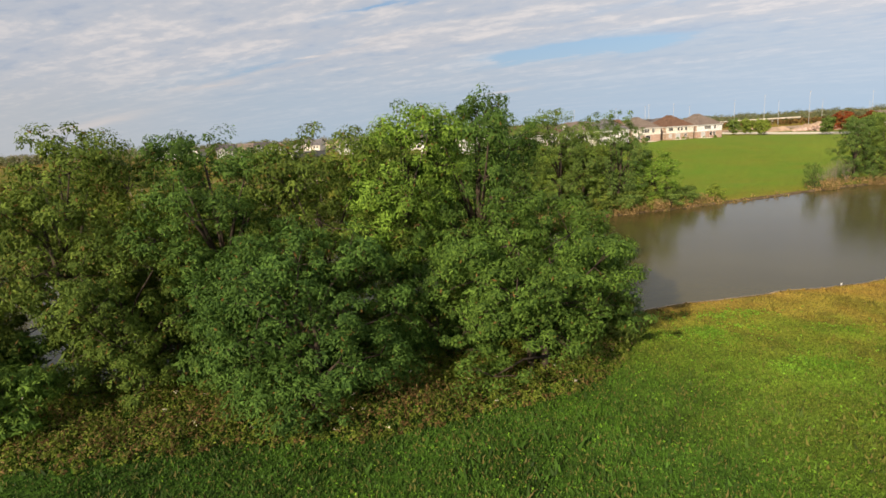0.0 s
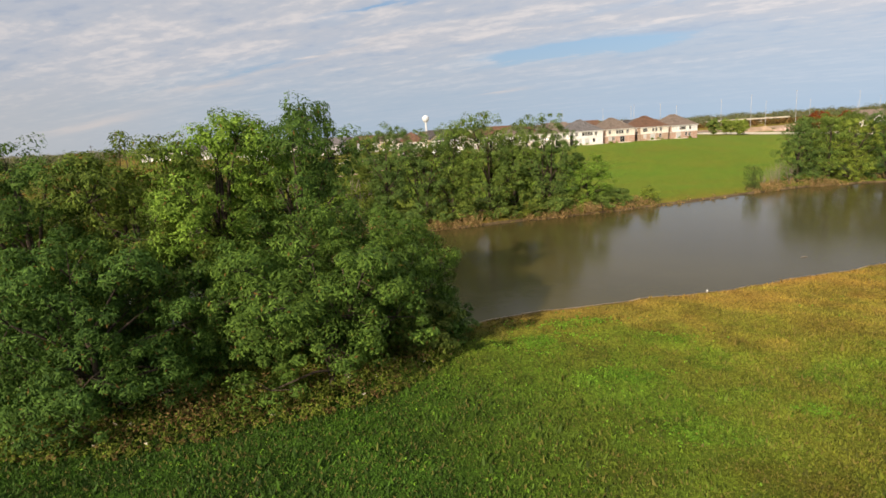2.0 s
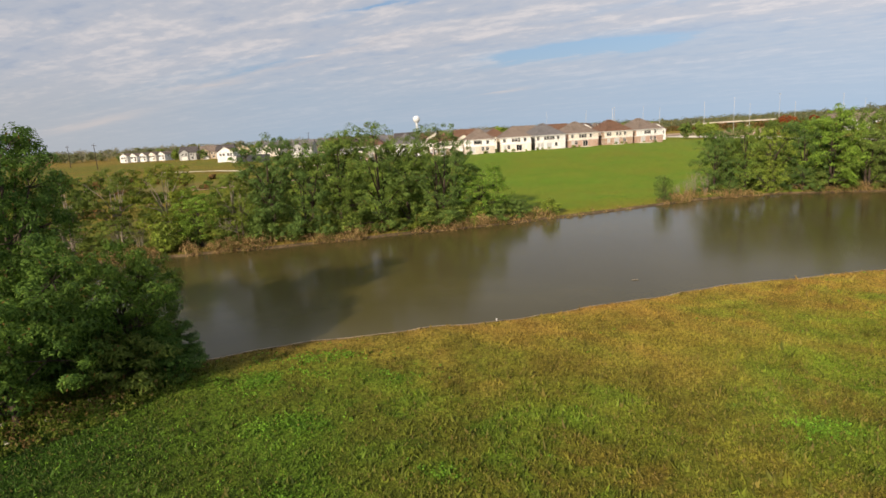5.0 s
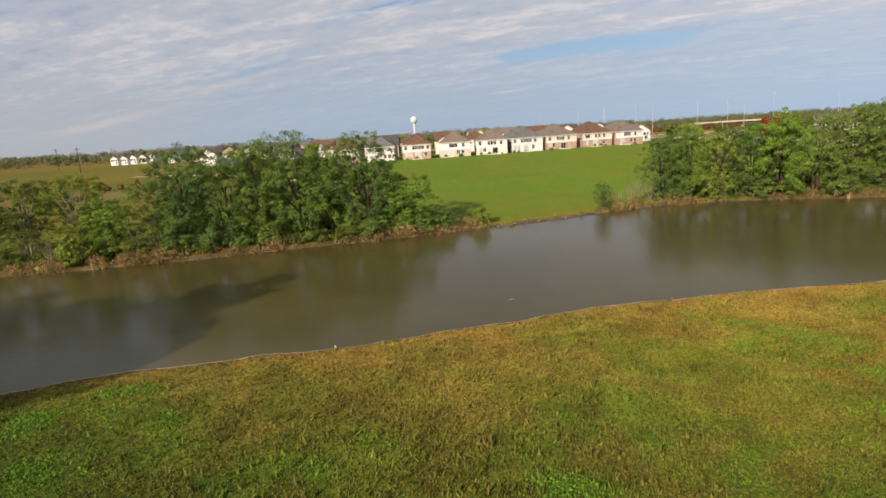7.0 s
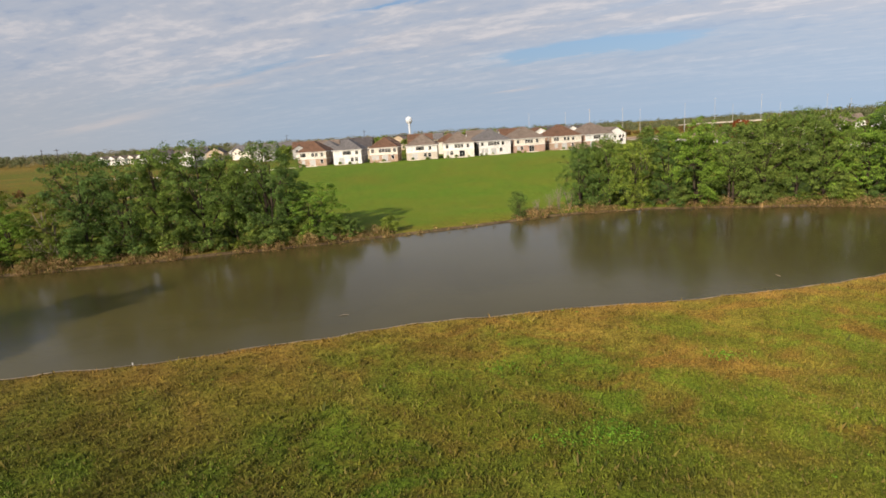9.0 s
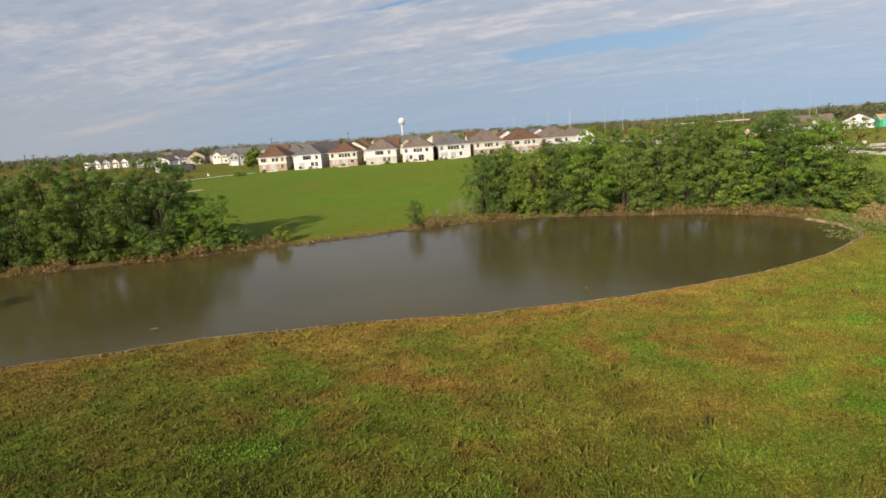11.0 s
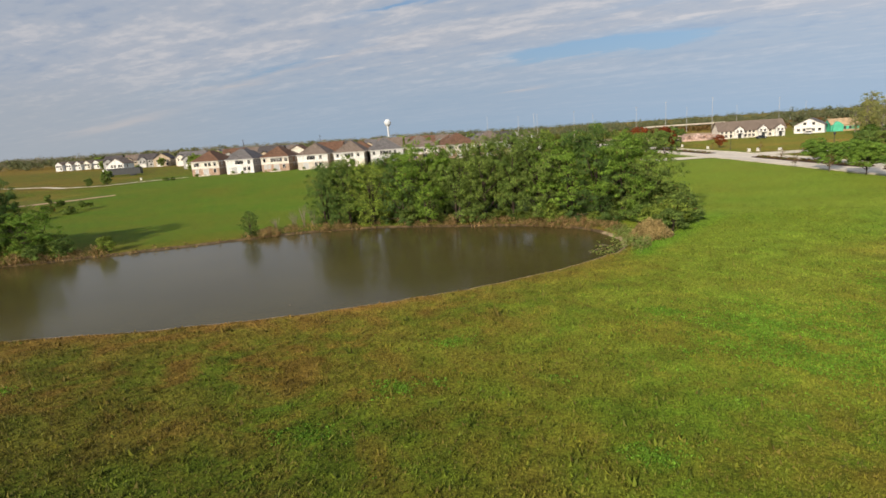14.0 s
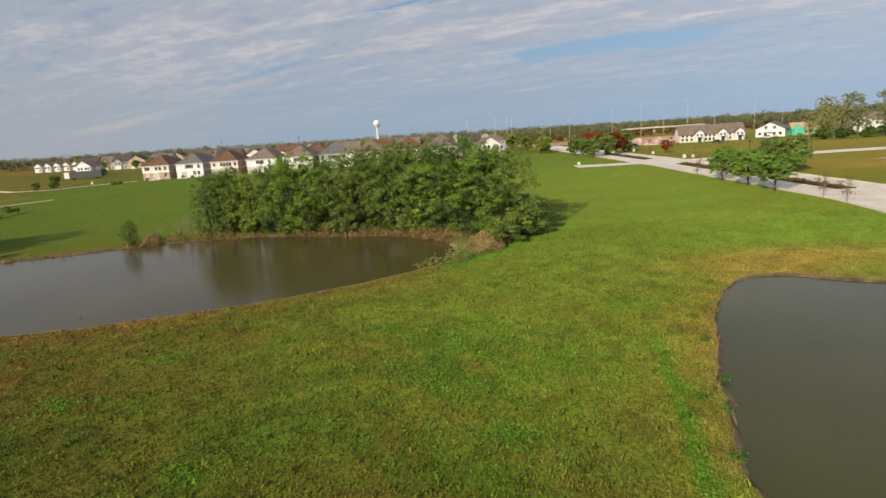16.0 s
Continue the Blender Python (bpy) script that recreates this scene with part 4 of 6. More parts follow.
def hip_roof(w, d, z, pitch=0.55, over=0.45, thick=0.18, gable=False):
    """Hip (or gable) roof over a w by d plan from corner 0, 0, with a fascia."""
    x0, y0, x1, y1 = -over, -over, w + over, d + over
    run = min(x1 - x0, y1 - y0) / 2
    top = z + run * pitch
    bm = bmesh.new()
    lo = [bm.verts.new(p) for p in ((x0, y0, z - thick), (x1, y0, z - thick), (x1, y1, z - thick), (x0, y1, z - thick))]
    hi = [bm.verts.new(p) for p in ((x0, y0, z), (x1, y0, z), (x1, y1, z), (x0, y1, z))]
    inset = 0.0 if gable else run
    if x1 - x0 >= y1 - y0:
        a, b = bm.verts.new((x0 + inset, (y0 + y1) / 2, top)), bm.verts.new((x1 - inset, (y0 + y1) / 2, top))
        tops = ((hi[0], hi[1], b, a), (hi[1], hi[2], b), (hi[2], hi[3], a, b), (hi[3], hi[0], a))
    else:
        a, b = bm.verts.new(((x0 + x1) / 2, y0 + inset, top)), bm.verts.new(((x0 + x1) / 2, y1 - inset, top))
        tops = ((hi[0], hi[1], a), (hi[1], hi[2], b, a), (hi[2], hi[3], b), (hi[3], hi[0], a, b))
    for f in tops:
        bm.faces.new(f)
    for k in range(4):
        n = (k + 1) % 4
        bm.faces.new((lo[k], lo[n], hi[n], hi[k]))
    bm.faces.new(lo[::-1])
    return bm


def gable_roof(w, d, z, pitch, along="x", over=0.4, thick=0.2):
    """Two slabs and the gable walls' triangles stay with the wall: roof alone."""
    bm = bmesh.new()
    if along == "x":
        half, x0, x1 = d / 2, -over, w + over
        for s in (-1, 1):
            ye, yr = d / 2 + s * (half + over), d / 2
            zr, ze = z + half * pitch, z - over * pitch
            p = [(x0, ye, ze), (x1, ye, ze), (x1, yr, zr), (x0, yr, zr)]
            q = [bm.verts.new((a, b, c + thick)) for a, b, c in p] + [bm.verts.new((a, b, c + 0.02)) for a, b, c in p]
            for f in ((0, 1, 2, 3), (7, 6, 5, 4), (0, 4, 5, 1), (1, 5, 6, 2), (2, 6, 7, 3), (3, 7, 4, 0)):
                bm.faces.new([q[i] for i in f])
    else:
        half, y0, y1 = w / 2, -over, d + over
        for s in (-1, 1):
            xe, xr = w / 2 + s * (half + over), w / 2
            zr, ze = z + half * pitch, z - over * pitch
            p = [(xe, y0, ze), (xe, y1, ze), (xr, y1, zr), (xr, y0, zr)]
            q = [bm.verts.new((a, b, c + thick)) for a, b, c in p] + [bm.verts.new((a, b, c + 0.02)) for a, b, c in p]
            for f in ((0, 1, 2, 3), (7, 6, 5, 4), (0, 4, 5, 1), (1, 5, 6, 2), (2, 6, 7, 3), (3, 7, 4, 0)):
                bm.faces.new([q[i] for i in f])
    bmesh.ops.recalc_face_normals(bm, faces=bm.faces)
    return bm


def gable_wall(w, d, z0, z1, pitch, along="x"):
    """A closed block with gable ends."""
    bm = bmesh.new()
    if along == "x":
        prof = [(0, z0), (d, z0), (d, z1), (d / 2, z1 + d / 2 * pitch), (0, z1)]
        a = [bm.verts.new((0, y, z)) for y, z in prof]
        b = [bm.verts.new((w, y, z)) for y, z in prof]
    else:
        prof = [(0, z0), (w, z0), (w, z1), (w / 2, z1 + w / 2 * pitch), (0, z1)]
        a = [bm.verts.new((x, 0, z)) for x, z in prof]
        b = [bm.verts.new((x, d, z)) for x, z in prof]
    n = len(prof)
    bm.faces.new(a)
    bm.faces.new(b[::-1])
    for k in range(n):
        m = (k + 1) % n
        bm.faces.new((a[k], b[k], b[m], a[m]))
    bmesh.ops.recalc_face_normals(bm, faces=bm.faces)
    return bm


def row_house(x, y, z, turn, w, roof, lower, upper, kind, label, group):
    """A two-storey house of the row along the green, seen from its garden side."""
    d, mid, eave = 15.0, 2.55, 5.05
    h = thing("house", label, "house", pose(x, y, z, 0, 0, turn), group)
    part("lower_wall", boxes((0, 0, -0.8, w, d, mid)), lower, h)
    part("upper_wall", boxes((-0.04, -0.04, mid, w + 0.04, d + 0.04, eave)), upper, h)
    side = {BRICK_TAN: BRICK_TAN, BRICK_ROSE: BRICK_ROSE}.get(lower, SIDING_GREY if roof == ROOF_GREY else SIDING_TAN)
    for u in (-0.085, w + 0.045):
        part("side_cladding", boxes((u, 0.12, -0.6, u + 0.04, d - 0.12, eave - 0.2)), side, h)
    part("band_course", boxes((-0.12, -0.1, mid - 0.1, w + 0.12, d + 0.1, mid + 0.1)), WHITE, h)
    r = part("roof", hip_roof(w, d, eave, 0.68), roof, h)
    part("fascia", boxes((-0.47, -0.47, eave - 0.2, w + 0.47, -0.38, eave - 0.02), (-0.47, d + 0.38, eave - 0.2, w + 0.47, d + 0.47, eave - 0.02),
                         (-0.47, -0.38, eave - 0.2, -0.38, d + 0.38, eave - 0.02), (w + 0.38, -0.38, eave - 0.2, w + 0.47, d + 0.38, eave - 0.02)), WHITE, h)
    part("vent_pipe", tube([(w * 0.6, d * 0.35, eave + 1.2), (w * 0.6, d * 0.35, eave + 3.0)], [0.06, 0.06], 8), DARK_METAL, r)
    ups = {0: (1.4, 2.4, 5.4, 6.8, 8.8), 1: (4.0, 5.0, 6.0, 8.6), 2: (1.2, 4.0, 5.1, 6.2, 7.3, 9.2), 3: (1.4, 4.6, 5.7, 6.8, 9.0)}[kind]
    for u in ups:
        window(h, u, -0.06, 3.3, 0.9, 1.25)
    for u in {0: (1.8, 8.6), 1: (6.8, 8.4), 2: (1.4, 2.8, 8.4), 3: (1.6, 3.0)}[kind]:
        window(h, u, -0.02, 0.85, 1.0, 1.35, behind=BLIND if u < 3 else None)
    glass_x = {0: 5.2, 1: 3.0, 2: 5.6, 3: 6.8}[kind]
    window(h, glass_x, -0.02, 0.12, 1.9, 2.1, behind=None if kind == 3 else BLIND)
    for u, v in ((3.0, 3.3), (9.0, 3.3), (6.5, 0.9)):
        window(h, w + 0.10, u, v, 0.9, 1.25, (1, 0))
        window(h, -0.10, u, v, 0.9, 1.25, (-1, 0))
    part("patio", boxes((glass_x - 2.0, -2.6, -0.25, glass_x + 2.0, -0.02, 0.06)), CONCRETE, h)
    return h


GREEN = "two-storey houses along the green"
ROW = [(-4.8, 216.8, ROOF_BROWN, BRICK_TAN, SIDING_CREAM, 0, "brick and cream end house with a brown hip roof"),
       (8.0, 217.2, ROOF_GREY, SIDING_WHITE, SIDING_WHITE, 1, "white sided house with a grey hip roof"),
       (21.2, 217.4, ROOF_BROWN, BRICK_TAN, SIDING_CREAM, 2, "brick and cream house with a brown hip roof"),
       (34.6, 218.0, ROOF_TAUPE, STONE_PALE, SIDING_WHITE, 1, "pale stone and white house with a taupe hip roof"),
       (48.0, 219.0, ROOF_TAUPE, SIDING_CREAM, SIDING_WHITE, 3, "white and cream house with a taupe hip roof"),
       (61.2, 222.0, ROOF_GREY, SIDING_WHITE, SIDING_WHITE, 2, "white sided house with a grey hip roof and many windows"),
       (74.6, 226.0, ROOF_TAUPE, BRICK_ROSE, SIDING_CREAM, 3, "rose brick and cream house with a taupe hip roof"),
       (89.3, 230.6, ROOF_BROWN, BRICK_TAN, SIDING_CREAM, 0, "brick and cream house with a reddish brown hip roof"),
       (103.0, 234.6, ROOF_TAUPE, BRICK_ROSE, SIDING_WHITE, 1, "rose brick and white house, east end of the row")]
for x, y, roof, lower, upper, kind, label in ROW:
    row_house(x, y, gz(x + 5, y) + 0.15, 0 if x < 50 else 14 if x < 100 else 18, 10.2 + 1.0 * (x > 30) + 1.0 * (x > 60), roof, lower, upper, kind, label, GREEN)

# low bushes and a grill by the garden doors
yard = random.Random(21)
for x, y, roof, lower, upper, kind, label in ROW:
    a = radians(0 if x < 50 else 14 if x < 100 else 18)
    for k in range(3):
        u, v = yard.uniform(0.3, 9.8), -yard.uniform(0.7, 1.6)
        SHRUB_BANK.at(x + u * math.cos(a) - v * math.sin(a), y + u * math.sin(a) + v * math.cos(a), yard.uniform(0.6, 1.2), yard.uniform(0, 360), 1.1, "small dark garden bush at the house's foot", "garden bushes")
for x, y in ((-8.6, 203.0), (-7.2, 202.4), (-5.6, 203.2)):
    SHRUB_BANK.at(x, y, 1.3, x * 70, 1.2, "low dark bush on the lawn's edge", "garden bushes")


def far_house(x, y, turn, w, d, eave, roof, wall, style, label, group):
    """A house further back: hip roof, or gables with a cross gable to the front."""
    h = thing("house", label, "house", pose(x, y, gz(x, y), 0, 0, turn), group)
    if style == "hip":
        part("wall", boxes((0, 0, -0.8, w, d, eave)), wall, h)
        part("roof", hip_roof(w, d, eave, 0.62), roof, h)
    else:
        along = "x" if style == "side" else "y"
        part("wall", gable_wall(w, d, -0.8, eave, 0.62, along), wall, h)
        part("roof", gable_roof(w, d, eave, 0.62, along), roof, h)
        if style == "side":
            g = gable_wall(w * 0.42, d * 0.5 + 0.8, 0, eave + 0.3, 0.62, "y")
            gw = part("gable", g, wall, h)
            gw.location = (w * 0.12, -0.8, 0)
            gr = part("gable_roof", gable_roof(w * 0.42, d * 0.5 + 0.8, eave + 0.3, 0.62, "y"), roof, h)
            gr.location = (w * 0.12, -0.8, 0)
    front = -0.82 if style == "side" else -0.02
    window(h, w * 0.22, front, eave - 2.0, 1.1, 1.3)
    window(h, w * 0.42, front, eave - 2.0, 1.1, 1.3)
    window(h, w * 0.70, -0.02, eave - 2.0, 1.2, 1.3)
    window(h, w * 0.86, -0.02, eave - 2.0, 0.9, 1.3)
    window(h, w * 0.78, -0.02, 0.9, 1.4, 1.4)
    window(h, -0.02, d * 0.35, eave - 2.0, 0.9, 1.3, (-1, 0))
    window(h, w + 0.02, d * 0.35, eave - 2.0, 0.9, 1.3, (1, 0))
    part("garage_door", boxes((w * 0.16, front - 0.06, 0.05, w * 0.50, front, 2.3)), WHITE, h)
    return h


BEHIND = "houses behind the row on the green"
roofs, walls = (ROOF_BROWN, ROOF_TAUPE, ROOF_GREY, ROOF_DARK), (SIDING_CREAM, SIDING_WHITE, SIDING_TAN, SIDING_GREY)
wall_words = {0: "cream", 1: "white", 2: "tan", 3: "grey"}
roof_words = {0: "brown", 1: "taupe", 2: "grey", 3: "dark"}
pick = random.Random(5)
for k in range(9):
    a, b, style = pick.choice((0, 0, 1, 1, 2, 3)), pick.choice((0, 1, 1, 0, 2)), pick.choice(("side", "front", "hip", "side"))
    far_house(-8 + 13.4 * k + pick.uniform(-0.8, 0.8), 254 + 1.7 * k + pick.uniform(-1, 1), 1.2 * k, 10.5, 12, 5.4, roofs[a], walls[b], style,
              f"{wall_words[b]} two-storey house with a {roof_words[a]} shingle roof", BEHIND)
for k in range(12):
    a, b, style = pick.choice((0, 1, 1, 2, 3)), pick.choice((0, 2, 3, 2, 3)), pick.choice(("side", "front", "side", "hip"))
    far_house(-52 + 16.5 * k + pick.uniform(-3, 3), 312 + 1.6 * k + pick.uniform(-4, 4), pick.uniform(-4, 12), 11, 11, 5.4, roofs[a], walls[b], style,
              f"{wall_words[b]} two-storey house with a {roof_words[a]} shingle roof", BEHIND)
for k in range(10):
    a, b, style = pick.choice((0, 1, 1, 2)), pick.choice((0, 2, 3, 2)), pick.choice(("side", "front", "side"))
    far_house(-90 + 24 * k + pick.uniform(-6, 6), 372 + pick.uniform(-10, 14), pick.uniform(-20, 20), 12, 11, 5.4, roofs[a], walls[b], style,
              f"{wall_words[b]} two-storey house with a {roof_words[a]} shingle roof", BEHIND)
for k in range(9):
    a, b = pick.choice((1, 2, 3, 1)), pick.choice((0, 3, 3, 2, 2))
    far_house(-152 + 13.5 * k, 398 + 4 * math.sin(k * 1.7) - 2.0 * k, 8, 11, 12, 5.2, roofs[a], walls[b], pick.choice(("side", "front", "side")),
              f"{wall_words[b]} house with a {roof_words[a]} roof beyond the lawn", "houses beyond the lawn")
for k in range(5):
    b = (1, 1, 1, 0, 1)[k]
    far_house(-214 + 6.3 * k, 437 + 1.5 * k, -10, 6.0, 12, 4.8, ROOF_TAUPE, walls[b], "front", f"{wall_words[b]} townhouse of a gabled row", "gabled townhouse row")
far_house(-89, 302, -4, 8.5, 8.5, 5.2, ROOF_TAUPE, SIDING_WHITE, "front", "white house standing alone with a dark roof", "")
far_house(111, 272, 12, 11, 12, 3.6, ROOF_DARK, SIDING_GREY, "hip", "low grey house with a dark roof at the street's end", BEHIND)
far_house(123.2, 281, 12, 9.6, 12, 4.6, ROOF_TAUPE, SIDING_WHITE, "front", "white gabled house beside the trees", BEHIND)


def townhouse():
    """The long building with two front gables across the road."""
    w, d, eave = 30.5, 11.0, 3.9
    h = thing("townhouse_building", "cream townhouse building with grey roof and two gables", "townhouse", pose(222.5, 300.3, gz(235, 305), 0, 0, -6))
    part("wall", gable_wall(w, d, -0.8, eave, 0.76, "x"), SIDING_CREAM, h)
    part("roof", gable_roof(w, d, eave, 0.76, "x", 0.6), ROOF_TAUPE, h)
    for gx, gw in ((7.0, 3.9), (17.8, 3.9), (25.6, 3.9)):
        g = part("gable", gable_wall(gw, 5.0, 0, eave + 0.3, 0.8, "y"), SIDING_WHITE, h)
        g.location = (gx, -1.6, 0)
        r = part("gable_roof", gable_roof(gw, 5.0, eave + 0.3, 0.8, "y"), ROOF_TAUPE, h)
        r.location = (gx, -1.6, 0)
        for u in (1.1, gw - 1.1):
            window(h, gx + u, -1.62, 2.75, 0.9, 1.1)
        part("entrance", boxes((gx + gw / 2 - 0.9, -1.66, 0, gx + gw / 2 + 0.9, -1.6, 2.3)), DARK_METAL, h)
        part("porch", boxes((gx + 0.4, -3.4, 2.5, gx + gw - 0.4, -1.6, 2.75), (gx + 0.5, -3.3, -0.3, gx + 0.75, -3.05, 2.5), (gx + gw - 0.75, -3.3, -0.3, gx + gw - 0.5, -3.05, 2.5)), WHITE, h)
    for u in (1.4, 3.4, 5.6, 12.4, 14.2, 16.0, 23.6):
        window(h, u, -0.02, 2.5, 1.0, 1.1)
        window(h, u, -0.02, 0.6, 1.1, 1.3)
    for v in (3.4, 7.6):
        window(h, w + 0.02, v, 2.6, 1.0, 1.4, (1, 0))


def white_block():
    h = thing("house", "large white gabled house with small dark windows", "house", pose(263.5, 309, gz(270, 306), 0, 0, -36))
    w, d, eave = 13.0, 16.0, 3.9
    part("wall", gable_wall(w, d, -0.8, eave, 0.50, "y"), SIDING_WHITE, h)
    part("roof", gable_roof(w, d, eave, 0.50, "y", 0.5), ROOF_GREY, h)
    for u, v in ((2.0, 1.0), (4.4, 1.0), (8.4, 1.0), (11.0, 1.0), (4.6, 4.0), (8.4, 4.0)):
        window(h, u, -0.02, v, 1.2, 1.3)
    part("porch", boxes((5.2, -1.8, 2.5, 7.8, -0.05, 2.7), (5.3, -1.7, -0.3, 5.5, -1.5, 2.5), (7.5, -1.7, -0.3, 7.7, -1.5, 2.5)), WHITE, h)


def shell_house():
    """The house under construction: green wrap below, bare sheathing on the roof."""
    h = thing("unfinished_house", "unfinished house with green wrap and bare plywood roof", "house", pose(280, 306, gz(290, 306), 0, 0, -10))
    w, d, eave = 12.5, 9.0, 3.3
    part("wall", gable_wall(w, d, -0.8, eave, 0.62, "x"), HOUSE_WRAP, h)
    part("roof", gable_roof(w, d, eave, 0.62, "x", 0.3), PLYWOOD, h)
    for u in (5.6, 8.0, 10.4):
        part("window_opening", boxes((u, -0.05, 1.0, u + 1.1, 0.02, 2.4)), DARK_METAL, h)
    part("bare_gable", gable_wall(4.6, 5.0, 0, eave, 0.7, "y"), HOUSE_WRAP, h).location = (0.4, -1.2, 0)
    part("sheathing_wall", boxes((5.2, -0.12, -0.5, 12.4, -0.06, 0.9), (5.2, -0.12, 2.5, 12.4, -0.06, 3.2)), PLYWOOD, h)


townhouse()
white_block()
shell_house()
for k, (x, y) in enumerate(((306, 300), (324, 292), (345, 290))):
    far_house(x, y, -12, 14, 12, 5.4, ROOF_TAUPE, (SIDING_WHITE, SIDING_CREAM, SIDING_WHITE)[k], "side", "pale house partly hidden behind tall trees", "houses behind the tall trees")


def trailer():
    h = thing("site_trailer", "long dark site trailer with a white end", "trailer", pose(-67, 262, gz(-60, 262) + 0.7, 0, 0, 8))
    part("box", boxes((0, 0, 0, 16, 3, 2.7), bevel=0.06), DARK_METAL, h)
    part("end_panel", boxes((-0.3, -0.05, 0.0, 1.9, 3.05, 2.76), bevel=0.04), WHITE, h)
    part("roof_sheet", boxes((-0.3, -0.15, 2.76, 16.1, 3.15, 2.9)), DARK_METAL, h)
    for x in (2.6, 11.6, 12.8):
        for y in (0.3, 2.7):
            bm = bmesh.new()
            bmesh.ops.create_cone(bm, cap_ends=True, segments=16, radius1=0.5, radius2=0.5, depth=0.3)
            w = part("wheel", bm, DARK_METAL, h)
            w.matrix_basis = pose(x, y, -0.25, 90, 0, 0)


trailer()


# ---- water tower, lights and the highway ----
def water_tower():
    x, y, g = -10.4, 850.0, 4.0
    h = thing("water_tower", "pale blue water tower with a round tank", "water tower", pose(x, y, g))
    prof = [(3.6, 0), (2.4, 2.5), (1.6, 6), (1.3, 22), (1.9, 24.3), (3.6, 25.8), (4.7, 27.8), (5.0, 29.8), (4.7, 31.6), (3.6, 33.2), (1.9, 34.3), (0.1, 34.6)]
    for name, rows in (("column", prof[:5]), ("tank", prof[4:])):
        V, F, n = [], [], 24
        for r, z in rows:
            V += [(r * math.cos(2 * math.pi * k / n), r * math.sin(2 * math.pi * k / n), z) for k in range(n)]
        for i in range(len(rows) - 1):
            F += [(i * n + k, i * n + (k + 1) % n, (i + 1) * n + (k + 1) % n, (i + 1) * n + k) for k in range(n)]
        part(name, mesh_of(name, V, F, TANK_PAINT, True), TANK_PAINT, h)


water_tower()


def light_mast(height):
    h = thing("light_mast", "tall thin steel highway light mast", "light mast", group="highway light masts")
    part("pole", tube([(0, 0, -0.5), (0, 0, height)], [0.17, 0.10], 6), STEEL, h)
    part("lamp_ring", tube([(0, 0, height), (0, 0, height + 0.25)], [0.6, 0.6], 8), STEEL, h)
    return h


mast = light_mast(24.0)
for k, (x, y, top) in enumerate(((181.6, 460, 23.4), (198, 470, 21.5), (228.6, 460, 23.5), (249, 455, 25.6), (274, 480, 21), (283.4, 455, 26.8), (322, 500, 20.5), (335, 460, 24), (366, 480, 20), (376, 520, 17),
                                 (140, 470, 22), (118, 520, 23), (145, 410, 22), (150, 432, 22), (410, 470, 22), (440, 500, 21), (470, 460, 22))):
    m = pose(x, y, gz(x, y), 0, 0, 0) @ Matrix.Diagonal((1, 1, (top - 2.1) / 24, 1))
    if k:
        copy_thing_at(mast, m)
    else:
        mast.matrix_basis = m


def highway():
    h = thing("highway_bridge", "pale concrete highway bridge on low piers", "bridge", pose(262, 545, gz(262, 545), 0, 0, 3))
    part("deck", boxes((0, 0, 4.4, 72, 14, 5.0)), CONCRETE, h)
    part("parapet", boxes((0, -0.3, 5.0, 72, 0, 5.6)), CONCRETE, h)
    for x in (8, 26, 46, 66):
        part("pier", boxes((x, 3, -1, x + 1.6, 11, 4.4)), CONCRETE, h)


highway()


def lattice_pole(x, y, top):
    h = thing("utility_pole", "wooden utility pole with a crossarm", "utility pole", pose(x, y, gz(x, y)), "utility poles")
    part("pole", tube([(0, 0, -0.5), (0, 0, top)], [0.22, 0.15], 8), BARK, h)
    part("crossarm", boxes((-1.4, -0.08, top - 1.0, 1.4, 0.08, top - 0.8)), BARK, h)


for x, y, top in ((-150, 300, 13), (-215, 380, 14), (-80, 470, 15), (-20, 480, 15)):
    lattice_pole(x, y, top)


# ---- road ----
def road_x(y):
    return 167.6 if y < 165 else 167.6 - (y - 165) * 0.048


def strip(name, label, xs_of_y, ys, lift, mat, category="road", kind="structure", skirt=0.0):
    """A paved strip between two edges that follows the land."""
    V, F, m = [], [], 5
    for y in ys:
        a, b = xs_of_y(y)
        for k in range(m):
            x = a + (b - a) * k / (m - 1)
            V.append((x, y, gz(x, y) + lift))
    for i in range(len(ys) - 1):
        F += [(i * m + k, i * m + k + 1, (i + 1) * m + k + 1, (i + 1) * m + k) for k in range(m - 1)]
    n = len(V)
    if skirt:
        for y in ys:
            a, b = xs_of_y(y)
            V += [(a, y, gz(a, y) - skirt), (b, y, gz(b, y) - skirt)]
        for i in range(len(ys) - 1):
            F += [(n + 2 * i, i * m, (i + 1) * m, n + 2 * i + 2), (i * m + m - 1, n + 2 * i + 1, n + 2 * i + 3, (i + 1) * m + m - 1)]
        e = (len(ys) - 1)
        F += [(n, n + 1) + tuple(range(m - 1, -1, -1)), (n + 2 * e + 1, n + 2 * e) + tuple(e * m + k for k in range(m))]
    return tagged(part(name, (V, F), mat), label, category, kind=kind)


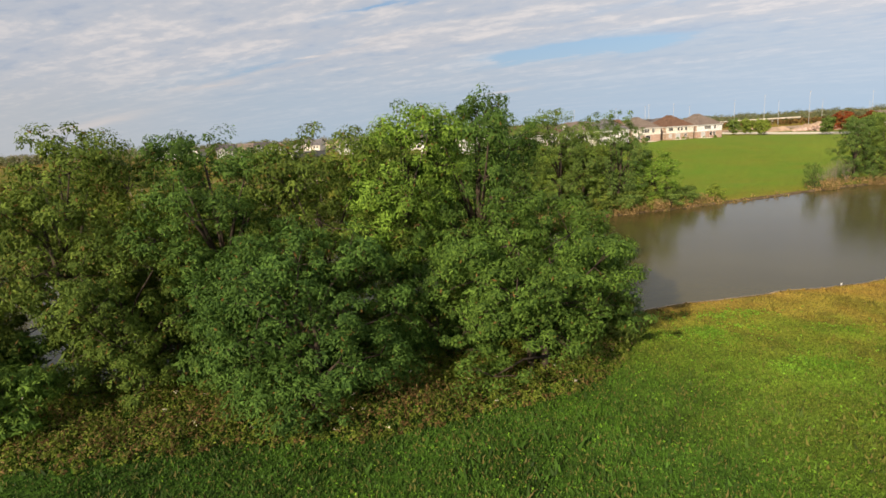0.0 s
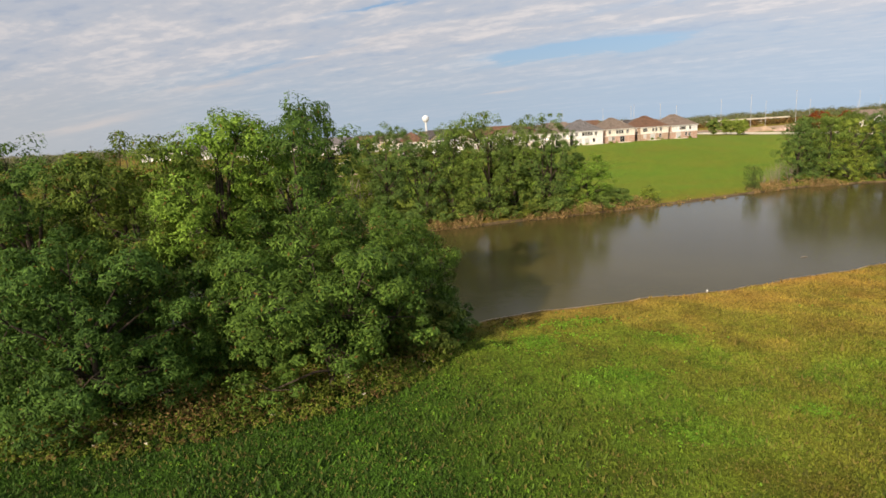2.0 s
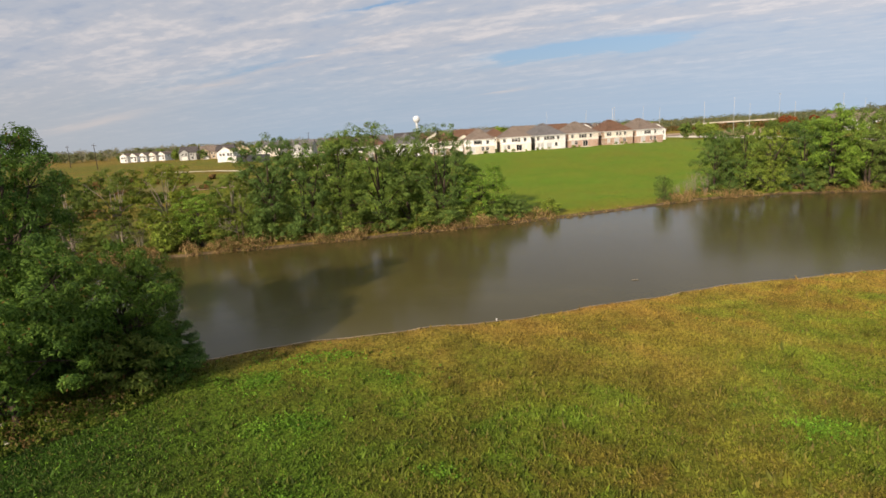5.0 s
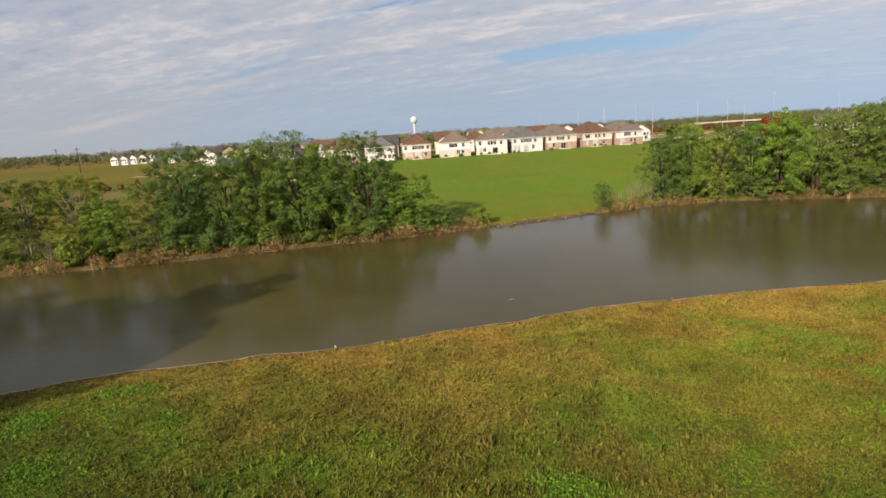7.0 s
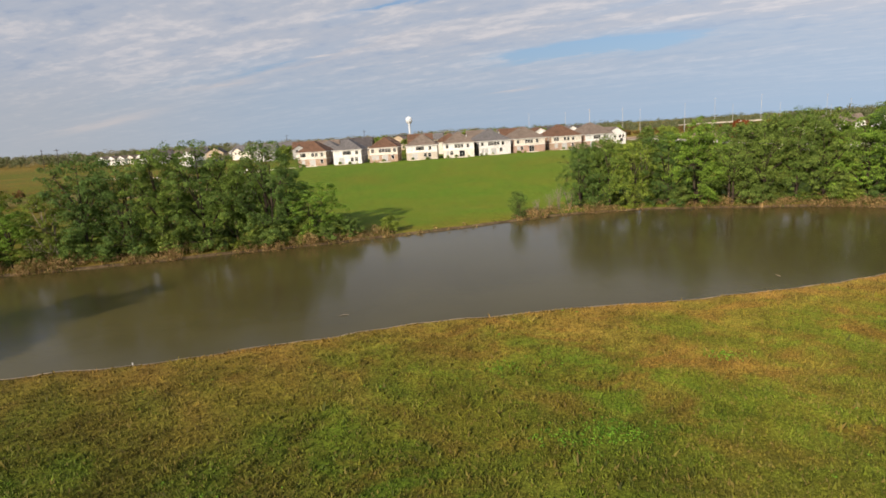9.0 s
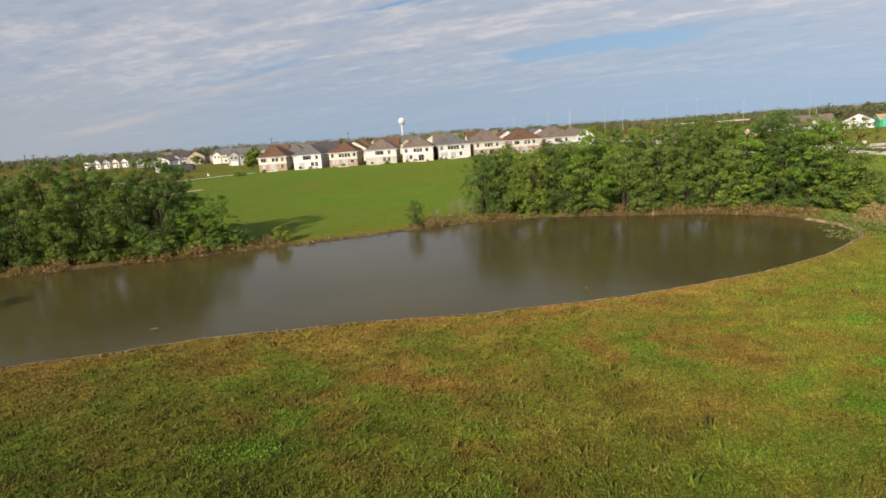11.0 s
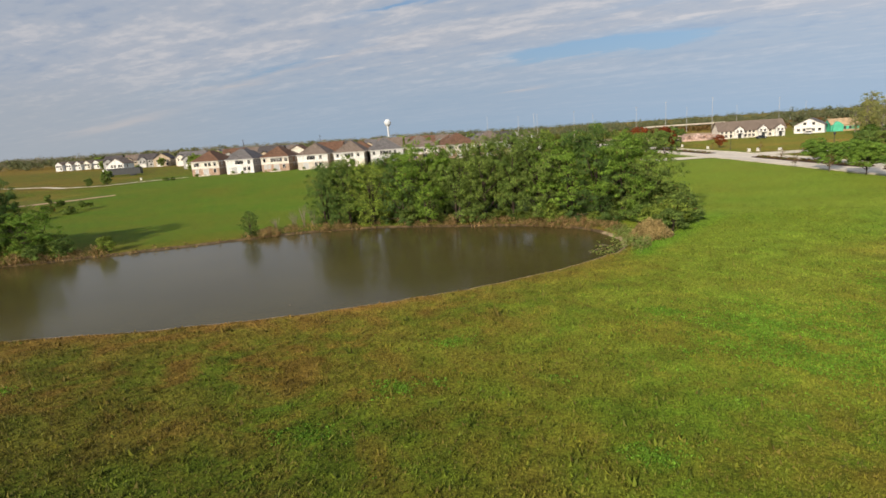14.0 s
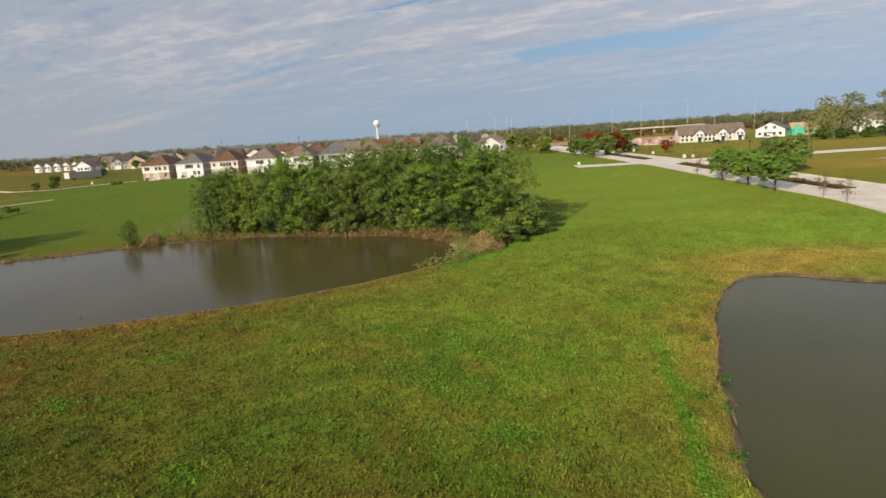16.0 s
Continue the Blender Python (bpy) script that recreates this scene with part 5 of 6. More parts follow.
span = list(np.arange(40, 420, 6.0))
strip("road", "pale concrete street with a planted median", lambda y: (road_x(y), road_x(y) + 14.5), span, 0.10, CONCRETE)
strip("kerb", "low pale concrete kerb along the street", lambda y: (road_x(y) - 0.35, road_x(y)), span, 0.24, CONCRETE, "kerb", skirt=0.3)
strip("kerb", "low pale concrete kerb along the street", lambda y: (road_x(y) + 14.5, road_x(y) + 14.85), span, 0.24, CONCRETE, "kerb", skirt=0.3)
strip("road", "pale concrete side street stub", lambda y: (148.5, 167.4), [173, 176, 179, 182], 0.10, CONCRETE)
strip("road", "pale concrete side street", lambda y: (181.6, 270), [173, 178, 183], 0.10, CONCRETE)
for a, b in ((96, 118), (122, 166), (192, 240)):
    strip("median", "dark mulch planting bed between the lanes", lambda y: (road_x(y) + 6.2, road_x(y) + 9.0), list(np.arange(a, b + 1, 4.0)), 0.26, MULCH, "median", skirt=0.3)
strip("footpath", "pale concrete footpath across the dry grass", lambda y: (y * 5 - 520, y * 5 - 512), [146, 150, 154, 158, 162], 0.07, CONCRETE, "footpath")
path_pts = [(-75, 212), (-52, 204), (-40, 196), (-27, 196), (-14, 206), (-4.9, 213)]


def ribbon(name, label, pts, width, lift, mat, category):
    V, F = [], []
    for i, (x, y) in enumerate(pts):
        a, b = pts[max(i - 1, 0)], pts[min(i + 1, len(pts) - 1)]
        d = Vector((b[0] - a[0], b[1] - a[1])).normalized()
        for s in (-1, 1):
            u, v = x - s * d.y * width / 2, y + s * d.x * width / 2
            V.append((u, v, gz(u, v) + lift))
    F = [(2 * i, 2 * i + 1, 2 * i + 3, 2 * i + 2) for i in range(len(pts) - 1)]
    return tagged(part(name, (V, F), mat), label, category, kind="structure")


ribbon("footpath", "pale footpath leading to the row of houses", [tuple(p) for p in np.array(path_pts)], 2.2, 0.10, CONCRETE, "footpath")
ribbon("track", "bare sandy track through the meadow", [(-38, 152), (-24, 156), (-12, 162), (-5, 168)], 2.6, 0.09, EARTH, "track")


# ---- street trees, boxes, mound ----
MAPLE = Kind(make_tree("street_tree", 41, 6.4, 3.3, 1.3, 15, 260, 64, 0.27, LEAF_STREET, BARK, "round green street tree beside the road", girth=0.11, pad=0.5), 6.4)
MAPLE_RED = Kind(make_tree("street_tree", 42, 7.0, 3.2, 1.0, 9, 110, 40, 0.55, LEAF_RED, BARK, "street tree with red autumn leaves", girth=0.11), 7.0)
MAPLE_FAR = Kind(make_tree("street_tree", 43, 7.0, 3.4, 0.6, 10, 170, 30, 0.55, LEAF_DEEP, BARK, "leafy green street tree beside the road", girth=0.11), 7.0)
SAPLING = Kind(make_tree("sapling", 44, 3.2, 0.9, 0.7, 6, 26, 9, 0.22, LEAF_BROWN, BARK_PALE, "thin young tree with few russet leaves", "sapling", girth=0.035), 3.2)
TALL = Kind(make_tree("tall_tree", 45, 21.0, 5.4, 3.0, 22, 300, 26, 0.50, LEAF_PALE, BARK_PALE, "tall thin-crowned tree with yellowing leaves", girth=0.26, trunks=3, pad=0.75), 21.0)
STREET = "street trees"
for x, y, h, k, t in ((166.0, 99.5, 6.5, MAPLE, 0), (166.2, 109.0, 6.2, MAPLE, 70), (166.2, 119.5, 5.6, MAPLE, 150), (175.2, 128, 5.6, MAPLE, 200), (175.2, 140, 5.6, MAPLE, 260),
                      (184.5, 128, 7.6, MAPLE_FAR, 20), (184.8, 137, 7.0, MAPLE_FAR, 110), (163.0, 222, 7.4, MAPLE_FAR, 50), (162.0, 231, 7.0, MAPLE_FAR, 160), (170, 230, 8.0, MAPLE_FAR, 250),
                      (166, 244, 9.5, MAPLE_RED, 10), (160.0, 243, 7.5, MAPLE_FAR, 300), (176, 240, 9.0, MAPLE_RED, 120), (181, 246, 8.4, MAPLE_FAR, 210), (150, 272, 7.0, MAPLE_FAR, 30),
                      (146, 292, 8.0, MAPLE_FAR, 90), (156, 300, 8.0, MAPLE_FAR, 170), (153, 282, 7.5, MAPLE_FAR, 240), (190, 224, 5.0, MAPLE_RED, 80)):
    k.at(x, y, h, t, 1.0, "", STREET)
for x, y, h in ((167.0, 88.2, 3.6), (167.0, 83.0, 3.8), (165.0, 117.5, 3.6), (165.2, 129.5, 3.2), (174.5, 152, 3.0), (184, 160, 3.6), (186, 186, 3.4), (176, 196, 3.4)):
    SAPLING.at(x, y, h, x * 51 % 360, 1.0, "", "saplings along the street")
for x, y, h, t in ((268, 262, 16, 0), (273, 268, 20, 60), (279, 260, 21, 130), (286, 266, 19, 200), (292, 258, 21, 270), (300, 262, 18, 330), (270, 256, 11, 100), (308, 256, 20, 30), (318, 262, 19, 90), (282, 254, 12, 20), (297, 252, 13, 70), (328, 258, 19, 140), (276, 272, 17, 10), (284, 274, 18, 80), (302, 268, 18, 200), (312, 270, 19, 260), (266, 266, 13, 310)):
    TALL.at(x, y, 0.88 * h, t, 1.0, "", "tall trees by the houses")
for x, y, h, t in ((-26.5, 199, 5.2, 0), (-31.5, 197, 3.0, 90)):
    MAPLE_FAR.at(x, y, h, t, 1.0, "dense round shrub in the meadow", "")
for x, y in ((262, 250), (268, 246), (276, 244), (286, 248), (297, 247), (308, 250), (320, 248), (332, 246)):
    SHRUB.at(x, y, 4.4, x * 13 % 360, 1.4, "dense brush below the tall trees", "brush below the tall trees")


def utility_box(x, y, w, h):
    b = thing("utility_box", "white metal utility box on a concrete pad", "utility box", pose(x, y, gz(x, y) + 0.08, 0, 0, 8), "utility boxes")
    part("pad", boxes((-w * 0.7, -w * 0.6, -0.3, w * 0.7, w * 0.6, 0.05)), CONCRETE, b)
    part("cabinet", boxes((-w / 2, -w * 0.4, 0.05, w / 2, w * 0.4, h), bevel=0.04), WHITE, b)
    part("lid", boxes((-w * 0.53, -w * 0.43, h, w * 0.53, w * 0.43, h + 0.06)), WHITE, b)


for x, y, w, h in ((151, 186, 1.3, 1.1), (185, 247, 1.2, 1.5), (184.6, 221, 1.2, 1.3), (184.6, 190, 1.3, 1.5), (187.5, 190.5, 1.2, 1.4), (-23, 214, 1.0, 1.4), (193, 188, 1.6, 1.2), (202, 188, 1.6, 1.1)):
    utility_box(x, y, w * 0.55, h * 0.6)


def street_lamp(x, y):
    s = thing("street_lamp", "dark metal street lamp beside the road", "street lamp", pose(x, y, gz(x, y)), "street lamps")
    part("post", tube([(0, 0, -0.3), (0, 0, 1.0), (0, 0, 5.4)], [0.12, 0.08, 0.06], 8), DARK_METAL, s)
    part("lantern", tube([(0, 0, 5.4), (0, 0, 5.6), (0, 0, 6.0), (0, 0, 6.15)], [0.1, 0.24, 0.28, 0.05], 8), DARK_METAL, s)


for x, y in ((185.6, 150), (205, 158), (185.6, 205)):
    street_lamp(x, y)


def mound(x, y, rx, ry, h, seed, label):
    rng = random.Random(seed)
    V, F, n, rings = [], [], 40, 9
    for i in range(rings):
        r = i / (rings - 1)
        for k in range(n):
            a = 2 * math.pi * k / n
            u, v = rx * r * math.cos(a), ry * r * math.sin(a)
            z = h * (1 - r * r) * (0.7 + 0.5 * noise.noise((u * 0.22 + seed, v * 0.22, 0))) + 0.5 * noise.noise((u * 0.9, v * 0.9, seed)) * (1 - r)
            V.append((u, v, max(z, -0.3) if r < 1 else -0.4))
    F = [(i * n + k, i * n + (k + 1) % n, (i + 1) * n + (k + 1) % n, (i + 1) * n + k) for i in range(rings - 1) for k in range(n)]
    ob = part("earth_mound", (V, F), RUBBLE if "rubble" in label else EARTH)
    ob.matrix_basis = pose(x, y, gz(x, y))
    tagged(ob, label, "mound", "earth mounds")


for x, y, rx, ry, h, n in ((197, 304, 7, 4, 3.2, 21), (205, 302, 6, 4, 3.8, 22), (212, 300, 6, 3.5, 3.4, 23), (190, 310, 5, 3, 2.4, 24), (216, 306, 8, 4, 4.0, 25)):
    mound(x, y, rx, ry, h, n, "heap of pinkish rubble and broken earth")
mound(204, 322, 13, 7, 4.4, 3, "mound of bare brown and tan earth")
mound(188, 330, 9, 6, 3.2, 8, "low heap of pale bare earth")
mound(214, 312, 8, 5, 3.0, 11, "heap of reddish excavated earth")


def debris():
    """Broken slabs and boards lying over the rubble heaps."""
    rng = random.Random(77)
    bm = bmesh.new()
    for k in range(170):
        x, y = rng.uniform(188, 220), rng.uniform(297, 303)
        made = bmesh.ops.create_cube(bm, size=1.0)["verts"]
        m = pose(x, y, gz(x, y) + rng.uniform(0.1, 2.6), rng.uniform(-30, 30), rng.uniform(-30, 30), rng.uniform(0, 180)) @ Matrix.Diagonal((rng.uniform(0.5, 2.4), rng.uniform(0.4, 1.2), rng.uniform(0.1, 0.5), 1))
        bmesh.ops.transform(bm, matrix=m, verts=made)
    tagged(part("rubble", bm, RUBBLE), "broken pinkish slabs over the rubble heaps", "rubble", kind="stuff")


debris()
ribbon("bare_ground", "wide bare tan building plot", [(130, 392), (180, 400), (240, 398), (270, 402)], 62, 0.16, EARTH, "bare ground")



def parked_car(x, y, turn, paint, label):
    """A saloon car: shaped body, glasshouse, four wheels, lamps."""
    c = thing("car", label, "car", pose(x, y, gz(x, y) + 0.12, 0, 0, turn), "parked cars")
    prof = [(-2.2, 0.35), (-2.25, 0.75), (-2.1, 0.98), (-1.0, 1.02), (1.0, 1.0), (2.1, 0.82), (2.25, 0.6), (2.2, 0.35)]
    V = [(u, s * (0.88 if 0.5 < z < 0.9 else 0.82), z) for s in (-1, 1) for u, z in prof]
    n = len(prof)
    F = [tuple(range(n)), tuple(range(2 * n - 1, n - 1, -1))] + [(k, n + k, n + (k + 1) % n, (k + 1) % n) for k in range(n)]
    part("body", (V, F), paint, c)
    top = [(-1.75, 1.0, 0.78), (-1.1, 1.45, 0.62), (0.35, 1.47, 0.62), (1.15, 1.0, 0.78)]
    V = [(u, s * q, z) for s in (-1, 1) for u, z, q in top]
    F = [(0, 1, 2, 3), (7, 6, 5, 4)] + [(k, 4 + k, 4 + (k + 1) % 4, (k + 1) % 4) for k in range(4)]
    part("glasshouse", (V, F), GLASS, c)
    part("roof_panel", boxes((-1.05, -0.6, 1.45, 0.3, 0.6, 1.5), bevel=0.02), paint, c)
    for u in (-1.35, 1.35):
        for s in (-1, 1):
            wheel = part("wheel", tube([(u, s * 0.92, 0.33), (u, s * 0.70, 0.33)], [0.33, 0.33], 14), DARK_METAL, c)
            part("rim", tube([(u, s * 0.935, 0.33), (u, s * 0.9, 0.33)], [0.2, 0.2], 12), STEEL, wheel)
    for s in (-1, 1):
        part("headlight", boxes((2.16, s * 0.6 - 0.18, 0.62, 2.27, s * 0.6 + 0.18, 0.76), bevel=0.02), WHITE, c)


CAR_DARK, CAR_WHITE = plain("dark_car_paint", (0.03, 0.035, 0.045), 0.25, 0.5, 0.1), plain("white_car_paint", (0.7, 0.7, 0.7), 0.25, 0.5, 0.05)
parked_car(230, 274, 10, CAR_DARK, "dark saloon car parked near the townhouses")
parked_car(259, 289, 95, CAR_WHITE, "white car parked between the houses")
parked_car(196, 284, 20, CAR_DARK, "dark car parked by the building site")


def median_planting():
    """Low russet and green bushes along the planting beds."""
    rng = np.random.default_rng(31)
    y = np.concatenate([rng.uniform(97, 117, 60), rng.uniform(123, 165, 150), rng.uniform(193, 239, 110)])
    x = np.array([road_x(v) for v in y]) + rng.uniform(6.6, 8.6, len(y))
    for name, mat, sel, label in (("median_bushes", LEAF_BROWN, np.arange(len(y)) % 3 > 0, "low russet bushes in the street's median"), ("median_grasses", LEAF_OLIVE, np.arange(len(y)) % 3 == 0, "low olive tufts in the street's median")):
        C = np.stack([x[sel], y[sel], ground_z(x[sel], y[sel]) + 0.45], 1)
        V, F = leaf_cards(rng, C, rng.uniform(0.25, 0.5, sel.sum()), 30, 0.22, 0.1, 0.9, 0.0, 0.4)
        tagged(new(name, mesh_of(name, V, F, mat)), label, "bushes", kind="stuff")


median_planting()


# ---- far woods ----
def woods(name, label, spots, card, per, mat):
    """Far trees as heaps of leaf cards with uneven tops."""
    rng = np.random.default_rng(len(spots))
    C, R = [], []
    for x, y, h, r in spots:
        g = gz(x, y)
        for k in range(6):
            a = rng.uniform(0, 6.3)
            q = r * rng.uniform(0.1, 0.75)
            C.append((x + q * math.cos(a), y + q * math.sin(a), g + h * rng.uniform(0.25, 0.86)))
            R.append(r * rng.uniform(0.42, 0.62))
    V, F = leaf_cards(rng, C, R, per, card, card * 0.7, 0.8, 0.2, 0.3)
    tagged(new(name, mesh_of(name, V, F, mat)), label, "woods", kind="stuff")


rw = random.Random(17)
belt, brush, olive, meadow = [], [], [], []
for k in range(900):
    u = rw.uniform(-1, 1)
    d = rw.choice((620, 760, 900, 1100, 1400)) * rw.uniform(0.92, 1.1)
    x = 60 + u * d * 1.05
    belt.append((x, d, rw.uniform(8.5, 11.5) * (1 + 0.12 * math.sin(x * 0.011) + 0.08 * math.sin(x * 0.037)) + (d - 600) * 0.004, rw.uniform(7, 11)))
for k in range(150):
    x = rw.uniform(-520, -140)
    olive.append((x, 560 + 0.15 * (x + 330) + rw.uniform(-25, 40), rw.uniform(8, 13), rw.uniform(4, 6.5)))
for k in range(230):
    x = rw.uniform(120, 620)
    belt.append((x, 585 + rw.uniform(-30, 60), rw.uniform(4.5, 9), rw.uniform(3, 5.5)))
for k in range(120):
    x = rw.uniform(-60, 150)
    olive.append((x, 452 + rw.uniform(-20, 60), rw.uniform(7, 11), rw.uniform(3.5, 5.5)))
for k in range(190):
    x = rw.uniform(130, 420)
    brush.append((x, 505 + rw.uniform(-38, 24), rw.uniform(2.5, 5.0), rw.uniform(2.5, 4.5)))
for k in range(110):
    x = rw.uniform(-170, -35)
    brush.append((x, 128 + rw.uniform(-30, 60), rw.uniform(0.7, 1.6), rw.uniform(0.8, 1.8)))
for k in range(170):
    x = rw.uniform(-150, 4)
    meadow.append((x, 82 + 0.10 * (x + 20) + 75 * rw.random() ** 1.4, rw.uniform(0.9, 3.4), rw.uniform(1.0, 2.6)))
for k in range(60):
    x = rw.uniform(300, 520)
    belt.append((x, 340 + rw.uniform(-15, 60), rw.uniform(9, 16), rw.uniform(4, 6)))
woods("far_woods", "distant autumn woods in brown and olive, paled for haze", [s for s in belt if s[0] < 90], 1.2, 28, LEAF_WOODS_HAZED)
woods("far_woods", "distant haze-paled green woods along the highway", [s for s in belt if s[0] >= 90], 1.1, 36, LEAF_GREENWOODS_HAZED)
woods("roadside_trees", "distant haze-paled green trees behind the houses", olive, 1.4, 24, LEAF_GREENWOODS_HAZED)
woods("meadow_bushes", "scattered olive bushes in the rough meadow", meadow, 0.6, 26, LEAF_OLIVE)
woods("red_brush", "low reddish brown autumn brush", brush, 1.2, 18, LEAF_BROWN)
for k, (x, y, h) in enumerate(((-20, 252, 8), (30, 300, 8), (72, 300, 9), (12, 345, 9), (100, 330, 9), (-60, 370, 8), (-40, 345, 8), (142, 330, 9), (-85, 385, 9), (60, 350, 10), (-104, 384, 6), (-54, 330, 5), (-28, 318, 6), (-160, 410, 6), (-196, 462, 7), (-16, 296, 6), (20, 268, 6), (48, 284, 7), (86, 296, 7), (118, 300, 8), (-64, 404, 8), (4, 380, 9), (38, 392, 9), (-176, 450, 8), (-222, 452, 6), (-170, 430, 5), (-196, 462, 9), (-120, 396, 6), (-136, 400, 7), (-70, 296, 4))):
    MAPLE_FAR.at(x, y, h, k * 67, 1.1, "garden tree among the houses", "garden trees")


# ---- bank plants and grass ----
def blades(rng, x, y, height, width, count, lean=0.5, spread=0.05):
    """Upright pointed blades, count to a tuft: verts, triangles."""
    n = len(x) * count
    px, py = np.repeat(x, count) + rng.normal(0, 1, n) * spread, np.repeat(y, count) + rng.normal(0, 1, n) * spread
    h = np.repeat(height, count) * rng.uniform(0.6, 1.15, n)
    pz = ground_z(px, py) - 0.02
    a, b = rng.uniform(0, 6.3, n), rng.uniform(0, 6.3, n)
    w = np.repeat(width, count) * rng.uniform(0.7, 1.3, n)
    dx, dy = np.cos(a) * w / 2, np.sin(a) * w / 2
    k = h * rng.uniform(0, lean, n)
    V = np.stack([np.stack([px - dx, py - dy, pz], 1), np.stack([px + dx, py + dy, pz], 1), np.stack([px + np.cos(b) * k, py + np.sin(b) * k, pz + h], 1)], 1).reshape(-1, 3)
    return V, np.arange(3 * n).reshape(-1, 3)


def turf_tufts():
    rng = np.random.default_rng(3)
    n = 520000
    x, y = rng.uniform(-24, 146, n), 12 + 74 * rng.uniform(0, 1, n) ** 1.65
    keep = (shore_distance(x, y) > np.where(x < 118, 0.7, 0.25)) & ((y < 62) | (x > 100)) & (x > -16 + (y - 13) * 0.3 - 8 * rng.uniform(0, 1, n)) & (x < 138 + 8 * rng.uniform(0, 1, n)) & (rng.uniform(0, 1, n) < rise(12, 17, y))
    x, y = x[keep], y[keep]
    m = 90000
    x2, y2 = rng.uniform(-16, 52, m), 13 + 27 * rng.uniform(0, 1, m) ** 1.3
    keep = (rng.uniform(0, 1, m) < 1.1 * long_shaded_grass(x2, y2) * rise(13, 18, y2) * (1 - rise(38, 52, x2))) & (shore_distance(x2, y2) > 0.7) & (x2 > -16 + (y2 - 13) * 0.5)
    x, y = np.concatenate([x, x2[keep]]), np.concatenate([y, y2[keep]])
    m = 70000
    x3, y3 = rng.uniform(-16, 140, m), rng.uniform(2, 18, m)
    keep = rng.uniform(0, 1, m) < rise(2, 13, y3) * (1 - rise(13, 18, y3))
    x, y = np.concatenate([x, x3[keep]]), np.concatenate([y, y3[keep]])
    h = np.exp(rng.normal(math.log(0.096), 0.45, len(x)))
    h *= (1 + 0.4 * long_shaded_grass(x, y)) * (0.70 + 0.30 * rise(16, 34, x))
    V, F = blades(rng, x, y, h, 0.32 * h + 0.042, 3, 0.9, 0.10)
    me = mesh_of("grass", V, F, BLADES)
    dry, lush, mud = (np.repeat(v, 9) for v in plant_cover(x, y))
    add_attributes(me, {"dry": dry, "lush": lush, "mud": mud, "deep": np.repeat(long_shaded_grass(x, y), 9), "rust": np.repeat(rust_cover(x, y), 9), "fresh_lit": np.repeat(fresh_lit_cover(x, y), 9)})
    tagged(new("grass", me), "rough olive and brown grass tufts", "grass", kind="stuff")


def broadleaf():
    """Low leafy weeds where the turf is lush."""
    rng = np.random.default_rng(4)
    n = 560000
    x, y = rng.uniform(-16, 136, n), rng.uniform(14, 60, n)
    dry, lush, mud = plant_cover(x, y)
    keep = (rng.uniform(0, 1, n) < 0.010 * lush + 0.018 * (1 - rise(14, 26, x)) + 0.75 * clover_patches(x, y)) & (shore_distance(x, y) > 1.0) & (x > -14 + (y - 13) * 0.4)
    x, y = x[keep], y[keep]
    C = np.stack([x, y, ground_z(x, y) + 0.05], 1)
    V, F = leaf_cards(rng, C, np.full(len(x), 0.12), 4, 0.105, 0.08, 0.5, 0.0, 0.35)
    tagged(new("broadleaf_weeds", mesh_of("broadleaf_weeds", V, F, CLOVER)), "bright green broadleaf weeds in the lawn", "weeds", kind="stuff")


def rough_edge():
    """Tall weeds along the foot of the near trees."""
    rng = np.random.default_rng(6)
    n = 13000
    x, y = rng.uniform(-34, 12.5, n), rng.uniform(18, 33, n)
    edge = np.interp(x, [-34, -20, -10, 0, 7, 10, 13], [19.0, 20.2, 21.4, 22.8, 24.8, 27.5, 31.5]) + 0.5 * ripple(x * 2, y)
    depth = y - edge
    keep = (depth > 0) & (shore_distance(x, y) > 0.3) & (rng.uniform(0, 1, n) < 1 - 0.05 * depth)
    x, y, depth = x[keep], y[keep], depth[keep]
    h = (0.22 + 0.5 * rise(0, 2.0, depth)) * rng.uniform(0.5, 1.5, len(x)) * (1 + 0.7 * blob(x, y, -0.3, 25.2, 1.6, 1.3))
    brown = rng.uniform(0, 1, len(x)) < 0.20 + 0.75 * blob(x, y, -0.3, 25.2, 1.7, 1.4) + 0.3 * blob(x, y, -11, 23.5, 4, 2)
    z = ground_z(x, y)
    for name, mat, sel, label in (("tall_weeds", WEED, ~brown, "tall olive weeds and seeding goldenrod"), ("withered_weeds", LEAF_BROWN, brown, "withered russet weeds at the trees' foot")):
        C = np.stack([x[sel], y[sel], z[sel] + h[sel] * 0.55], 1)
        V, F = leaf_cards(rng, C, h[sel] * 0.6, 13, 0.17, 0.065, 1.0, -0.4, 0.3)
        tagged(new(name, mesh_of(name, V, F, mat)), label, "weeds", kind="stuff")
    pale = np.where(rng.uniform(0, 1, len(x)) < 0.02)[0]
    C = np.stack([x[pale], y[pale], z[pale] + h[pale] * 1.05], 1)
    V, F = leaf_cards(rng, C, np.full(len(pale), 0.13), 9, 0.08, 0.07, 0.6, 0, 0.8)
    tagged(new("white_flowers", mesh_of("white_flowers", V, F, SEED_HEAD)), "pale seed heads and small white flowers", "flowers", kind="stuff")


